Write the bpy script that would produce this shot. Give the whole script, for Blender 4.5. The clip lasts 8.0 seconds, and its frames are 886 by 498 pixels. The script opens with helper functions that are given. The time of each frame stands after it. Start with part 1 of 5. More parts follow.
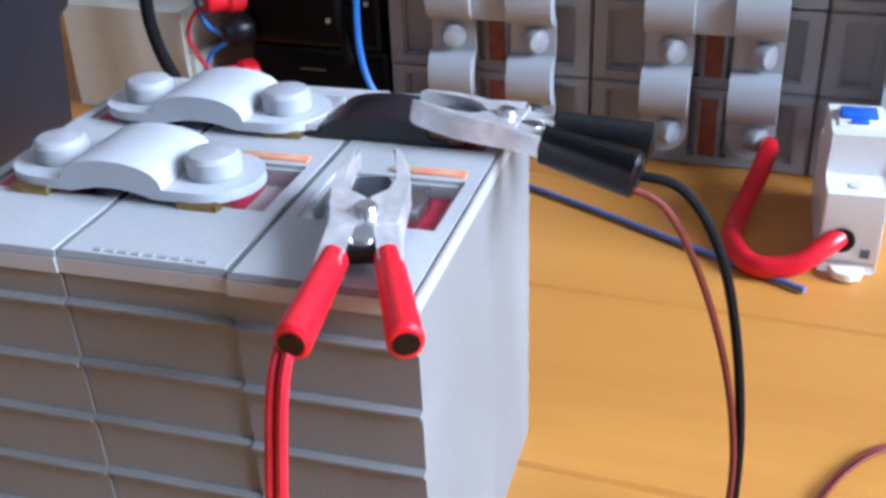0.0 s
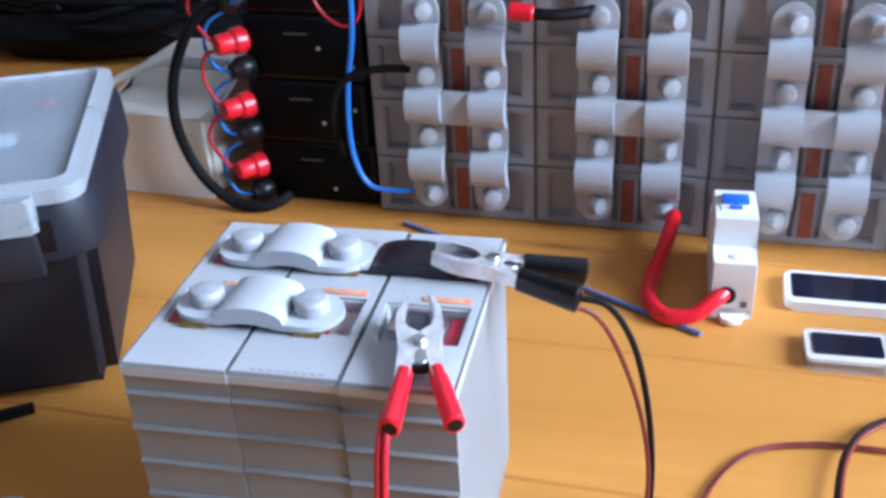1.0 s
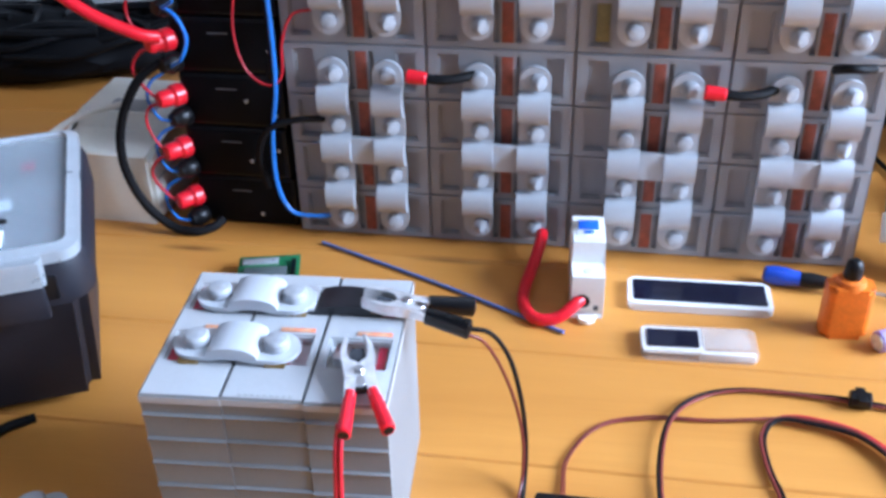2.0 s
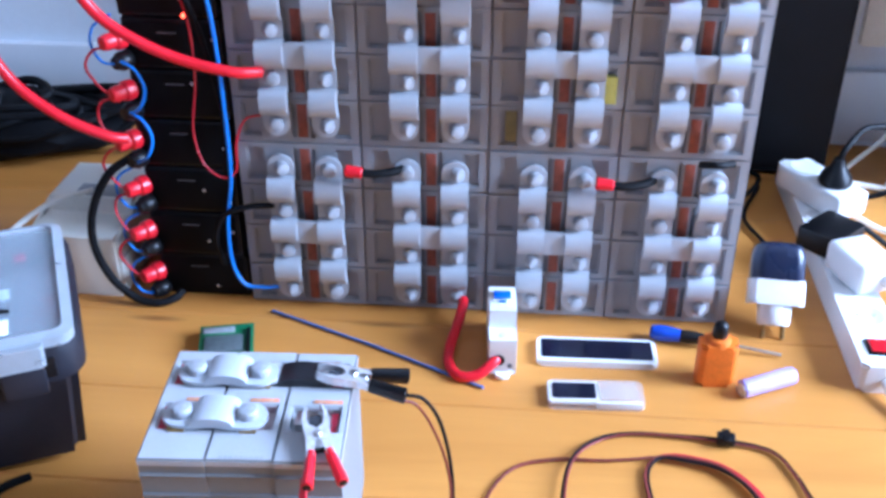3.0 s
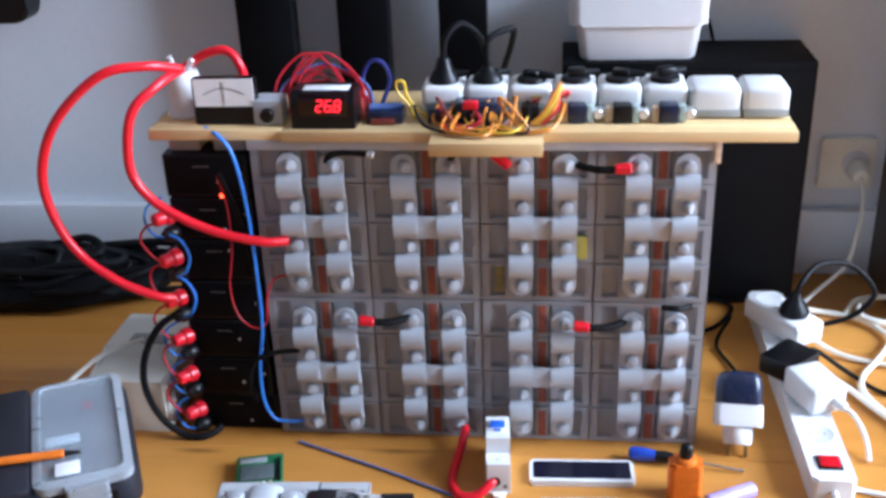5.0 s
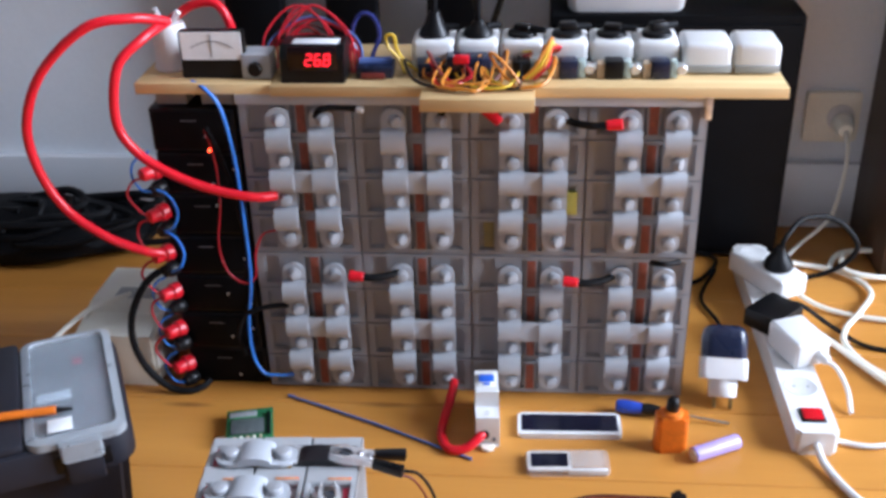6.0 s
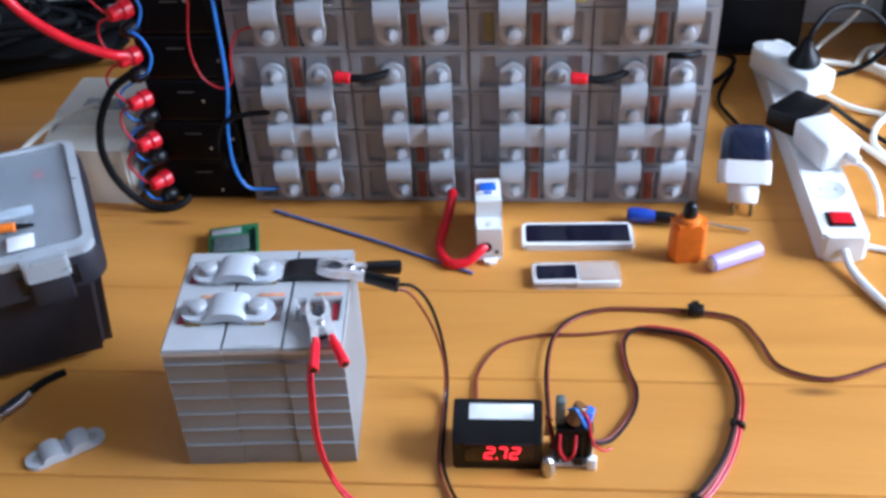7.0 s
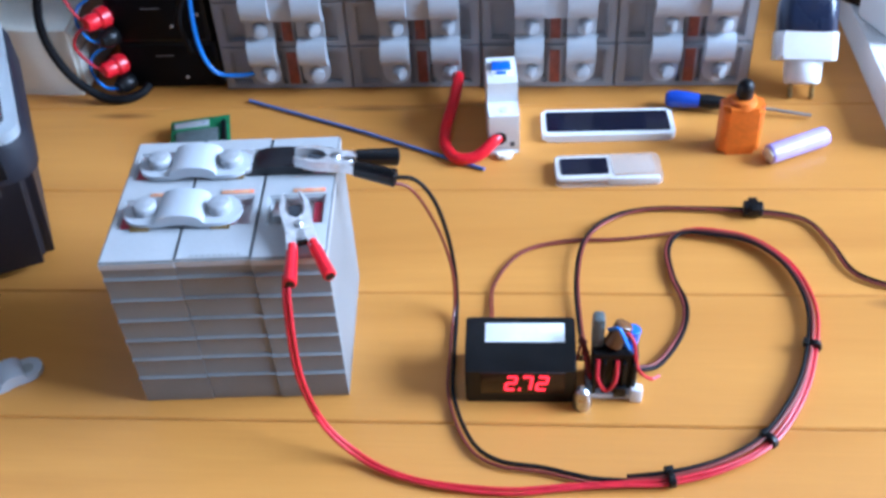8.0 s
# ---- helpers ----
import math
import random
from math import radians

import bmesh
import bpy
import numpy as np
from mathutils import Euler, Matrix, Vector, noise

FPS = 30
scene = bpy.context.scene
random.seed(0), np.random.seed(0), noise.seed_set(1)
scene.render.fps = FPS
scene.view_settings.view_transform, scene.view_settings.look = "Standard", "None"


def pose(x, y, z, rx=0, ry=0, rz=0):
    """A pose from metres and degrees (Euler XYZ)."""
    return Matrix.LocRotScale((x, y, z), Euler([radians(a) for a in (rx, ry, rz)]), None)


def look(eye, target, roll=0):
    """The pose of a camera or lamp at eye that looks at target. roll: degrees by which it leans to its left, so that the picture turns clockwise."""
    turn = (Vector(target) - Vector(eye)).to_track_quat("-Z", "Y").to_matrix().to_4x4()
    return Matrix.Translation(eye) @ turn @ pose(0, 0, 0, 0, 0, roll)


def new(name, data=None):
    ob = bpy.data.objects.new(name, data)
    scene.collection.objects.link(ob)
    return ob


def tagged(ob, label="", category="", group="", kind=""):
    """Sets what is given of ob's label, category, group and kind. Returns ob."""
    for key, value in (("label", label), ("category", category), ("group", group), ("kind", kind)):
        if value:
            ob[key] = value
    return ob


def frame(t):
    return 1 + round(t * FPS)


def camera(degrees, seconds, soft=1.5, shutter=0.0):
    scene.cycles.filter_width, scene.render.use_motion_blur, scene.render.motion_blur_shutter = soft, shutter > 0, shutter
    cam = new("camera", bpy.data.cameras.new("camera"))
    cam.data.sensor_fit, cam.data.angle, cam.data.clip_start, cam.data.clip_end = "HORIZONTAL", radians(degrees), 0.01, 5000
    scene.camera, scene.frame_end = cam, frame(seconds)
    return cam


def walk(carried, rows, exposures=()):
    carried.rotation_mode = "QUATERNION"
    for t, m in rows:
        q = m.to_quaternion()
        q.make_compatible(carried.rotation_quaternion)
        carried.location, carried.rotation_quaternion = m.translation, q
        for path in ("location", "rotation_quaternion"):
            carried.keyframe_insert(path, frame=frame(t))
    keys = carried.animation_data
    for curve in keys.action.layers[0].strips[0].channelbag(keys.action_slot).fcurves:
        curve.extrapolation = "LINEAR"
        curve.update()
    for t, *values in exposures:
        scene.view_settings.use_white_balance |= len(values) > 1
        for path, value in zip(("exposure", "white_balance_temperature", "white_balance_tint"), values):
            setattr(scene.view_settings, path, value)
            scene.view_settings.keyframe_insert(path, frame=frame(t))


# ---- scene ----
cam = camera(45.7, 8.0, soft=3.3)
PATH = [
    (0, (0.243, -0.564, 0.253), (-0.379, 1.075, -0.71), -2.4),
    (0.5, (0.249, -0.616, 0.305), (-0.366, 1.049, -0.619), -3.9),
    (1, (0.258, -0.686, 0.377), (-0.249, 0.977, -0.612), -3.2),
    (2.5, (0.277, -0.855, 0.57), (0.072, 0.812, -0.516), -0.7),
    (3, (0.282, -0.905, 0.627), (0.132, 0.796, -0.413), 0.1),
    (3.5, (0.3, -0.941, 0.683), (0.105, 0.756, -0.358), -0.8),
    (4, (0.304, -0.985, 0.712), (0.084, 0.745, -0.267), -1.4),
    (4.5, (0.314, -1.016, 0.741), (0.103, 0.77, -0.135), -2.1),
    (4.7, (0.328, -1.031, 0.74), (0.108, 0.762, -0.117), -2.4),
    (5.8, (0.308, -1.033, 0.753), (0.153, 0.742, -0.157), -1.4),
    (6.5, (0.314, -0.997, 0.726), (0.129, 0.659, -0.38), -2.3),
    (7, (0.304, -0.959, 0.677), (0.149, 0.616, -0.545), -2.9),
    (7.5, (0.3, -0.915, 0.636), (0.124, 0.599, -0.66), -3.9),
    (8, (0.284, -0.842, 0.556), (0.134, 0.636, -0.783), -3.7),
]
EXPOSURES = [
    (0.0, -0.20, 6450, 10), (0.5, -0.13, 6250, 10), (1.0, -0.11, 6200, 10), (2.5, 0.07, 5850, 10), (3.0, 0.11, 5400, 12), (3.5, 0.06, 5450, 10), (4.0, -0.11, 5800, 11), (4.5, -0.24, 6100, 11),
    (5.8, -0.46, 7050, 12), (6.5, -0.60, 6900, 18), (7.0, -0.39, 6350, 10), (7.5, -0.22, 6000, 9), (8.0, -0.15, 5650, 6),
]
walk(cam, [(t, look(eye, target, roll)) for t, eye, target, roll in PATH], EXPOSURES)

# ---- daylight: a wide window beyond the right-hand side of the place ----
world = bpy.data.worlds.new("sky")
world.use_nodes = True
scene.world = world
wn = world.node_tree.nodes
sky = wn.new("ShaderNodeTexSky")
sky.sky_type = "NISHITA"
sky.sun_disc = False
sky.sun_elevation, sky.sun_rotation = radians(35), radians(150)
wn["Background"].inputs["Strength"].default_value = 0.12
world.node_tree.links.new(sky.outputs["Color"], wn["Background"].inputs["Color"])

win = bpy.data.lights.new("window_light", "AREA")
win.shape, win.size, win.size_y, win.energy = "RECTANGLE", 1.7, 1.8, 550
win.color = (0.585, 0.72, 0.955)
wob = new("window_light", win)
wob.matrix_world = look((3.36, -0.42, 1.65), (0.3, -0.42, 0.5))


# ---- materials ----
def link(nt, a, b):
    nt.links.new(a, b)


def material(name, color, rough=0.5, metal=0.0, vary=0.12, scale=30.0, bump=0.05, fine=400.0, second=None, spec=0.5, alpha=1.0, trans=0.0):
    """A surface with two scales of colour change, fine relief and uneven gloss."""
    m = bpy.data.materials.new(name)
    m.use_nodes = True
    nt = m.node_tree
    b = nt.nodes["Principled BSDF"]
    tc = nt.nodes.new("ShaderNodeTexCoord")
    n1 = nt.nodes.new("ShaderNodeTexNoise")
    n1.inputs["Scale"].default_value, n1.inputs["Detail"].default_value = scale, 5
    n2 = nt.nodes.new("ShaderNodeTexNoise")
    n2.inputs["Scale"].default_value, n2.inputs["Detail"].default_value = fine, 3
    for n in (n1, n2):
        link(nt, tc.outputs["Object"], n.inputs["Vector"])
    add = nt.nodes.new("ShaderNodeMix")
    add.data_type = "FLOAT"
    add.inputs["Factor"].default_value = 0.35
    link(nt, n1.outputs["Fac"], add.inputs["A"])
    link(nt, n2.outputs["Fac"], add.inputs["B"])
    ramp = nt.nodes.new("ShaderNodeValToRGB")
    c2 = second or tuple(c * (1 - vary * 2) for c in color)
    c1 = tuple(min(1, c * (1 + vary)) for c in color)
    ramp.color_ramp.elements[0].position, ramp.color_ramp.elements[0].color = 0.3, (*c2, 1)
    ramp.color_ramp.elements[1].position, ramp.color_ramp.elements[1].color = 0.68, (*c1, 1)
    link(nt, add.outputs["Result"], ramp.inputs["Fac"])
    link(nt, ramp.outputs["Color"], b.inputs["Base Color"])
    mr = nt.nodes.new("ShaderNodeMapRange")
    mr.inputs["To Min"].default_value, mr.inputs["To Max"].default_value = max(0.03, rough - 0.1), min(1, rough + 0.1)
    link(nt, n1.outputs["Fac"], mr.inputs["Value"])
    link(nt, mr.outputs["Result"], b.inputs["Roughness"])
    b.inputs["Metallic"].default_value = metal
    b.inputs["Specular IOR Level"].default_value = spec
    b.inputs["Transmission Weight"].default_value = trans
    b.inputs["Alpha"].default_value = alpha
    if bump:
        bp = nt.nodes.new("ShaderNodeBump")
        bp.inputs["Strength"].default_value, bp.inputs["Distance"].default_value = bump, 0.001
        link(nt, n2.outputs["Fac"], bp.inputs["Height"])
        link(nt, bp.outputs["Normal"], b.inputs["Normal"])
    return m


def glow(name, color, strength):
    m = bpy.data.materials.new(name)
    m.use_nodes = True
    b = m.node_tree.nodes["Principled BSDF"]
    b.inputs["Base Color"].default_value = (*[c * 0.4 for c in color], 1)
    b.inputs["Emission Color"].default_value = (*color, 1)
    b.inputs["Emission Strength"].default_value = strength
    return m


def wood(name, light, dark, across=22.0, rough=0.38, knots=(), spec=0.45):
    """Long grain along x, board to board shifts in tone, and knots with a dark heart at given places."""
    m = bpy.data.materials.new(name)
    m.use_nodes = True
    nt = m.node_tree
    b = nt.nodes["Principled BSDF"]
    geo = nt.nodes.new("ShaderNodeNewGeometry")
    info = nt.nodes.new("ShaderNodeObjectInfo")
    off = nt.nodes.new("ShaderNodeCombineXYZ")
    mul = nt.nodes.new("ShaderNodeMath")
    mul.operation, mul.inputs[1].default_value = "MULTIPLY", 37.0
    link(nt, info.outputs["Random"], mul.inputs[0])
    for k in ("X", "Z"):
        link(nt, mul.outputs[0], off.inputs[k])
    pos = nt.nodes.new("ShaderNodeVectorMath")
    pos.operation = "ADD"
    link(nt, geo.outputs["Position"], pos.inputs[0])
    link(nt, off.outputs[0], pos.inputs[1])
    mp = nt.nodes.new("ShaderNodeMapping")
    mp.inputs["Scale"].default_value = (1.6, across, 4.0)
    link(nt, pos.outputs[0], mp.inputs["Vector"])
    n1 = nt.nodes.new("ShaderNodeTexNoise")
    n1.inputs["Scale"].default_value, n1.inputs["Detail"].default_value, n1.inputs["Distortion"].default_value = 1.0, 6, 0.9
    link(nt, mp.outputs[0], n1.inputs["Vector"])
    mp2 = nt.nodes.new("ShaderNodeMapping")
    mp2.inputs["Scale"].default_value = (14, 420, 30)
    link(nt, pos.outputs[0], mp2.inputs["Vector"])
    n2 = nt.nodes.new("ShaderNodeTexNoise")
    n2.inputs["Scale"].default_value, n2.inputs["Detail"].default_value = 1.0, 3
    link(nt, mp2.outputs[0], n2.inputs["Vector"])
    mx = nt.nodes.new("ShaderNodeMix")
    mx.data_type = "FLOAT"
    mx.inputs["Factor"].default_value = 0.15
    link(nt, n1.outputs["Fac"], mx.inputs["A"])
    link(nt, n2.outputs["Fac"], mx.inputs["B"])
    tone = nt.nodes.new("ShaderNodeMath")
    tone.operation = "MULTIPLY_ADD"
    tone.inputs[1].default_value, tone.inputs[2].default_value = 0.26, -0.13
    link(nt, info.outputs["Random"], tone.inputs[0])
    sm = nt.nodes.new("ShaderNodeMath")
    sm.operation = "ADD"
    link(nt, mx.outputs["Result"], sm.inputs[0])
    link(nt, tone.outputs[0], sm.inputs[1])
    ramp = nt.nodes.new("ShaderNodeValToRGB")
    ramp.color_ramp.elements[0].position, ramp.color_ramp.elements[0].color = 0.25, (*dark, 1)
    ramp.color_ramp.elements[1].position, ramp.color_ramp.elements[1].color = 0.68, (*light, 1)
    link(nt, sm.outputs[0], ramp.inputs["Fac"])
    col = ramp.outputs["Color"]
    for kx, ky, rx, ry in knots:
        sub = nt.nodes.new("ShaderNodeVectorMath")
        sub.operation = "SUBTRACT"
        sub.inputs[1].default_value = (kx, ky, 0)
        link(nt, geo.outputs["Position"], sub.inputs[0])
        sc = nt.nodes.new("ShaderNodeVectorMath")
        sc.operation = "MULTIPLY"
        sc.inputs[1].default_value = (1 / rx, 1 / ry, 0)
        link(nt, sub.outputs[0], sc.inputs[0])
        ln = nt.nodes.new("ShaderNodeVectorMath")
        ln.operation = "LENGTH"
        link(nt, sc.outputs[0], ln.inputs[0])
        ds = nt.nodes.new("ShaderNodeMath")
        ds.operation = "MULTIPLY_ADD"
        ds.inputs[1].default_value = 1.1
        link(nt, n1.outputs["Fac"], ds.inputs[0])
        link(nt, ln.outputs["Value"], ds.inputs[2])
        r2 = nt.nodes.new("ShaderNodeMapRange")
        r2.inputs["From Min"].default_value, r2.inputs["From Max"].default_value = 0.65, 1.7
        r2.inputs["To Min"].default_value, r2.inputs["To Max"].default_value = 0.75, 0.0
        link(nt, ds.outputs[0], r2.inputs["Value"])
        mc = nt.nodes.new("ShaderNodeMix")
        mc.data_type = "RGBA"
        mc.inputs["B"].default_value = (0.13, 0.045, 0.014, 1)
        link(nt, r2.outputs["Result"], mc.inputs["Factor"])
        link(nt, col, mc.inputs["A"])
        col = mc.outputs["Result"]
    link(nt, col, b.inputs["Base Color"])
    mr = nt.nodes.new("ShaderNodeMapRange")
    mr.inputs["To Min"].default_value, mr.inputs["To Max"].default_value = rough - 0.08, rough + 0.1
    link(nt, n2.outputs["Fac"], mr.inputs["Value"])
    link(nt, mr.outputs["Result"], b.inputs["Roughness"])
    b.inputs["Specular IOR Level"].default_value = spec
    bp = nt.nodes.new("ShaderNodeBump")
    bp.inputs["Strength"].default_value, bp.inputs["Distance"].default_value = 0.12, 0.0006
    link(nt, n2.outputs["Fac"], bp.inputs["Height"])
    link(nt, bp.outputs["Normal"], b.inputs["Normal"])
    return m


FLOOR = wood("varnished_pine", (0.62, 0.268, 0.056), (0.45, 0.172, 0.033), across=13.0, rough=0.34,
             knots=((0.558, -0.286, 0.022, 0.006), (0.145, -0.033, 0.04, 0.006), (-0.09, -0.043, 0.03, 0.0055)))
PINE = wood("raw_pine", (0.78, 0.55, 0.28), (0.58, 0.36, 0.15), across=60, rough=0.6)
CASE = material("grey_battery_plastic", (0.325, 0.332, 0.345), 0.5, vary=0.09, scale=12, spec=0.35, bump=0.08, fine=900)
# Stack cells: sides darkened, lids lightened, to carry shade and top light in colour.
SHADE_BODY = material("shade_darkened_case_plastic", (0.225, 0.225, 0.222), 0.55, vary=0.10, scale=14, spec=0.3, bump=0.08, fine=900)
LIT_LID = material("light_toned_lid_plastic", (0.42, 0.43, 0.44), 0.5, vary=0.07, scale=16, spec=0.35, bump=0.08, fine=900)
BOLT = material("grey_bolt_head", (0.37, 0.38, 0.40), 0.42, vary=0.12, scale=150)
STRAP = material("pale_grey_cover_plastic", (0.47, 0.495, 0.525), 0.42, vary=0.06, scale=25, bump=0.06, fine=900)
LABEL = material("faded_red_label", (0.28, 0.062, 0.036), 0.55, vary=0.25, scale=90, second=(0.15, 0.045, 0.03))
LABEL_BRIGHT = material("red_orange_label", (0.62, 0.14, 0.07), 0.5, vary=0.3, scale=160, second=(0.62, 0.40, 0.22))
CRIMSON = material("crimson_insulator", (0.45, 0.02, 0.05), 0.4, vary=0.15)
BRASS = material("dull_brass", (0.35, 0.22, 0.08), 0.4, metal=0.8, vary=0.3, scale=200)
COPPER_TAPE = material("brown_adhesive_tape", (0.20, 0.085, 0.03), 0.3, vary=0.3, scale=120)
BLACK_TAPE = material("black_vinyl_tape", (0.012, 0.012, 0.015), 0.35, vary=0.3, scale=80, bump=0.15, fine=250)
BLACK = material("black_plastic", (0.005, 0.005, 0.006), 0.38, vary=0.3, scale=40, bump=0.06, spec=0.3)
BLACK_MATT = material("matt_black_lacquer", (0.004, 0.004, 0.005), 0.6, vary=0.25, scale=14, spec=0.12)
CHARCOAL = material("charcoal_toolbox_plastic", (0.014, 0.0145, 0.021), 0.5, vary=0.2, scale=18, bump=0.14, fine=700, spec=0.4)
RED = material("red_vinyl", (0.80, 0.010, 0.024), 0.32, vary=0.08, scale=60, bump=0.04)
RED_WIRE = material("red_wire_jacket", (0.60, 0.015, 0.03), 0.4, vary=0.15, scale=80)
DARK_RED = material("dull_red_wire_jacket", (0.20, 0.028, 0.020), 0.45, vary=0.2, scale=120)
BLUE = material("blue_wire_jacket", (0.025, 0.22, 0.72), 0.4, vary=0.1, scale=80)
ROD_BLUE = material("slate_blue_sleeve", (0.10, 0.17, 0.42), 0.45, vary=0.12, scale=90)
DARK_BLUE = material("dark_blue_wire_jacket", (0.03, 0.04, 0.20), 0.4, vary=0.1)
NAVY = material("navy_plastic", (0.010, 0.016, 0.042), 0.28, vary=0.15, scale=40)
YELLOW = material("yellow_wire_jacket", (0.75, 0.48, 0.04), 0.4, vary=0.1)
ORANGE_WIRE = material("orange_wire_jacket", (0.72, 0.25, 0.03), 0.4, vary=0.1)
ORANGE = material("orange_plastic", (0.80, 0.17, 0.012), 0.45, vary=0.12, scale=50)
WHITE = material("white_plastic", (0.78, 0.78, 0.77), 0.35, vary=0.04, scale=20)
CREAM = material("aged_white_plastic", (0.86, 0.84, 0.74), 0.45, vary=0.06, scale=14)
GREY_TRIM = material("mid_grey_plastic", (0.33, 0.34, 0.33), 0.45, vary=0.08)
CHROME = material("nickel_plate", (0.86, 0.86, 0.87), 0.34, metal=0.72, vary=0.12, scale=170, bump=0.35, fine=300)
STEEL = material("brushed_steel", (0.55, 0.55, 0.56), 0.3, metal=1.0, vary=0.1, scale=120)
FOIL = material("crumpled_aluminium_tape", (0.85, 0.86, 0.88), 0.3, metal=0.7, vary=0.08, scale=150, bump=0.5, fine=200)
LILAC = material("lilac_shrink_film", (0.42, 0.33, 0.68), 0.3, vary=0.08, scale=50)
GREEN = material("green_solder_mask", (0.02, 0.16, 0.06), 0.35, vary=0.2, scale=220)
DARK_WOOD = material("dark_stained_wood", (0.060, 0.032, 0.018), 0.5, vary=0.2, scale=25)
CHIP = material("grey_chip_resin", (0.10, 0.12, 0.12), 0.45, vary=0.2, scale=200)
STICKER = material("yellow_sticker", (0.52, 0.46, 0.10), 0.6, vary=0.15, scale=60)
OLIVE = material("soiled_olive_sticker", (0.22, 0.18, 0.07), 0.6, vary=0.2, scale=60)
PAPER = material("white_paper_label", (0.85, 0.86, 0.86), 0.6, vary=0.04, scale=60)
GLASS_DARK = material("dark_panel_glass", (0.008, 0.009, 0.022), 0.12, vary=0.25, scale=60, bump=0.0)
CLEAR = material("frosted_clear_plastic", (0.70, 0.76, 0.80), 0.22, vary=0.05, scale=30, trans=0.84)
CLEAR_RIM = material("thick_frosted_plastic", (0.72, 0.78, 0.82), 0.3, vary=0.06, scale=60, trans=0.62)
CASE_CLEAR = material("warm_clear_plastic", (0.72, 0.62, 0.55), 0.25, vary=0.08, scale=60, alpha=0.32)
TRAY = material("dark_tray_plastic", (0.045, 0.05, 0.062), 0.5, vary=0.3, scale=40)
TUB = material("milky_polypropylene", (0.86, 0.88, 0.90), 0.4, vary=0.03, scale=15)
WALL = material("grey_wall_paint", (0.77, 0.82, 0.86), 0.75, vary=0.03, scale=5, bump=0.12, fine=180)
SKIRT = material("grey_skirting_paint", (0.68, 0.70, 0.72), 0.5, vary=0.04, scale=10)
# Unseen walls: dark bluish tone chosen to cut and cool the bounce light.
LOW_BOUNCE = material("low_bounce_wall", (0.15, 0.17, 0.21), 0.8, vary=0.05, scale=4)
# Unseen ceiling, kept dim grey to lower the light it throws back.
CEIL = material("low_bounce_ceiling", (0.33, 0.33, 0.32), 0.8, vary=0.03, scale=4)
INK = material("dark_grey_ink", (0.10, 0.10, 0.11), 0.6, vary=0.1)
PRINT = material("pale_printing", (0.16, 0.16, 0.17), 0.6, vary=0.1)
CABLE = material("black_cable_rubber", (0.006, 0.006, 0.007), 0.6, vary=0.25, scale=90, spec=0.16)
BEIGE = material("beige_card", (0.62, 0.47, 0.33), 0.6, vary=0.1, scale=60)
BLUE_GRIP = material("dark_blue_handle", (0.012, 0.06, 0.40), 0.35, vary=0.12)
GRIP = material("black_vinyl_grip", (0.004, 0.004, 0.005), 0.3, vary=0.3, scale=60, spec=0.4)
BLUE_KNOB = material("blue_lever_plastic", (0.02, 0.14, 0.68), 0.35, vary=0.08)
SWITCH_RED = material("red_translucent_rocker", (0.75, 0.01, 0.02), 0.2, vary=0.08)
DIGITS = glow("red_lit_digits", (1.0, 0.02, 0.04), 3.5)
SILVER_GREEN = material("greenish_glass_fuse", (0.42, 0.52, 0.49), 0.2, vary=0.2, scale=120)
# Unseen west wall: a dark tone that keeps its bounce low.
WEST_LOW_BOUNCE = material("west_low_bounce_wall", (0.26, 0.27, 0.29), 0.8, vary=0.04, scale=4)
LED = glow("red_led", (1.0, 0.05, 0.02), 14.0)
DIGIT_OFF = material("smoked_red_window", (0.012, 0.002, 0.003), 0.2, bump=0.0)
SOCKET_DARK = material("socket_inset_plastic", (0.68, 0.68, 0.67), 0.5)


# ---- building blocks ----
def thing(name, label, category, at=(0, 0, 0), turn=0.0, group="", kind=""):
    ob = new(name)
    ob.empty_display_size = 0.02
    ob.matrix_basis = pose(*at, 0, 0, turn)
    return tagged(ob, label, category, group, kind)


def finish(bm, name, mat, smooth=35):
    me = bpy.data.meshes.new(name)
    bmesh.ops.recalc_face_normals(bm, faces=bm.faces)
    bm.to_mesh(me)
    bm.free()
    me.materials.append(mat)
    if smooth:
        me.shade_smooth()
        me.set_sharp_from_angle(angle=radians(smooth))
    return me


def part(name, bm, mat, parent=None, label="", at=None):
    """Links a bmesh, or a mesh that several pieces share, as one object under a thing or a part."""
    me = bm if isinstance(bm, bpy.types.Mesh) else finish(bm, name, mat)
    ob = new(name, me)
    ob.parent = parent
    if at is not None:
        ob.matrix_basis = at
    return tagged(ob, label)


def box(x0, x1, y0, y1, z0, z1, bevel=0.0, bm=None, seg=2):
    bm = bm or bmesh.new()
    m = Matrix.Translation(((x0 + x1) / 2, (y0 + y1) / 2, (z0 + z1) / 2)) @ Matrix.Diagonal((x1 - x0, y1 - y0, z1 - z0, 1))
    vs = bmesh.ops.create_cube(bm, size=1, matrix=m)["verts"]
    if bevel:
        es = list({e for v in vs for e in v.link_edges})
        bmesh.ops.bevel(bm, geom=es, offset=bevel, segments=seg, affect="EDGES", profile=0.5)
    return bm


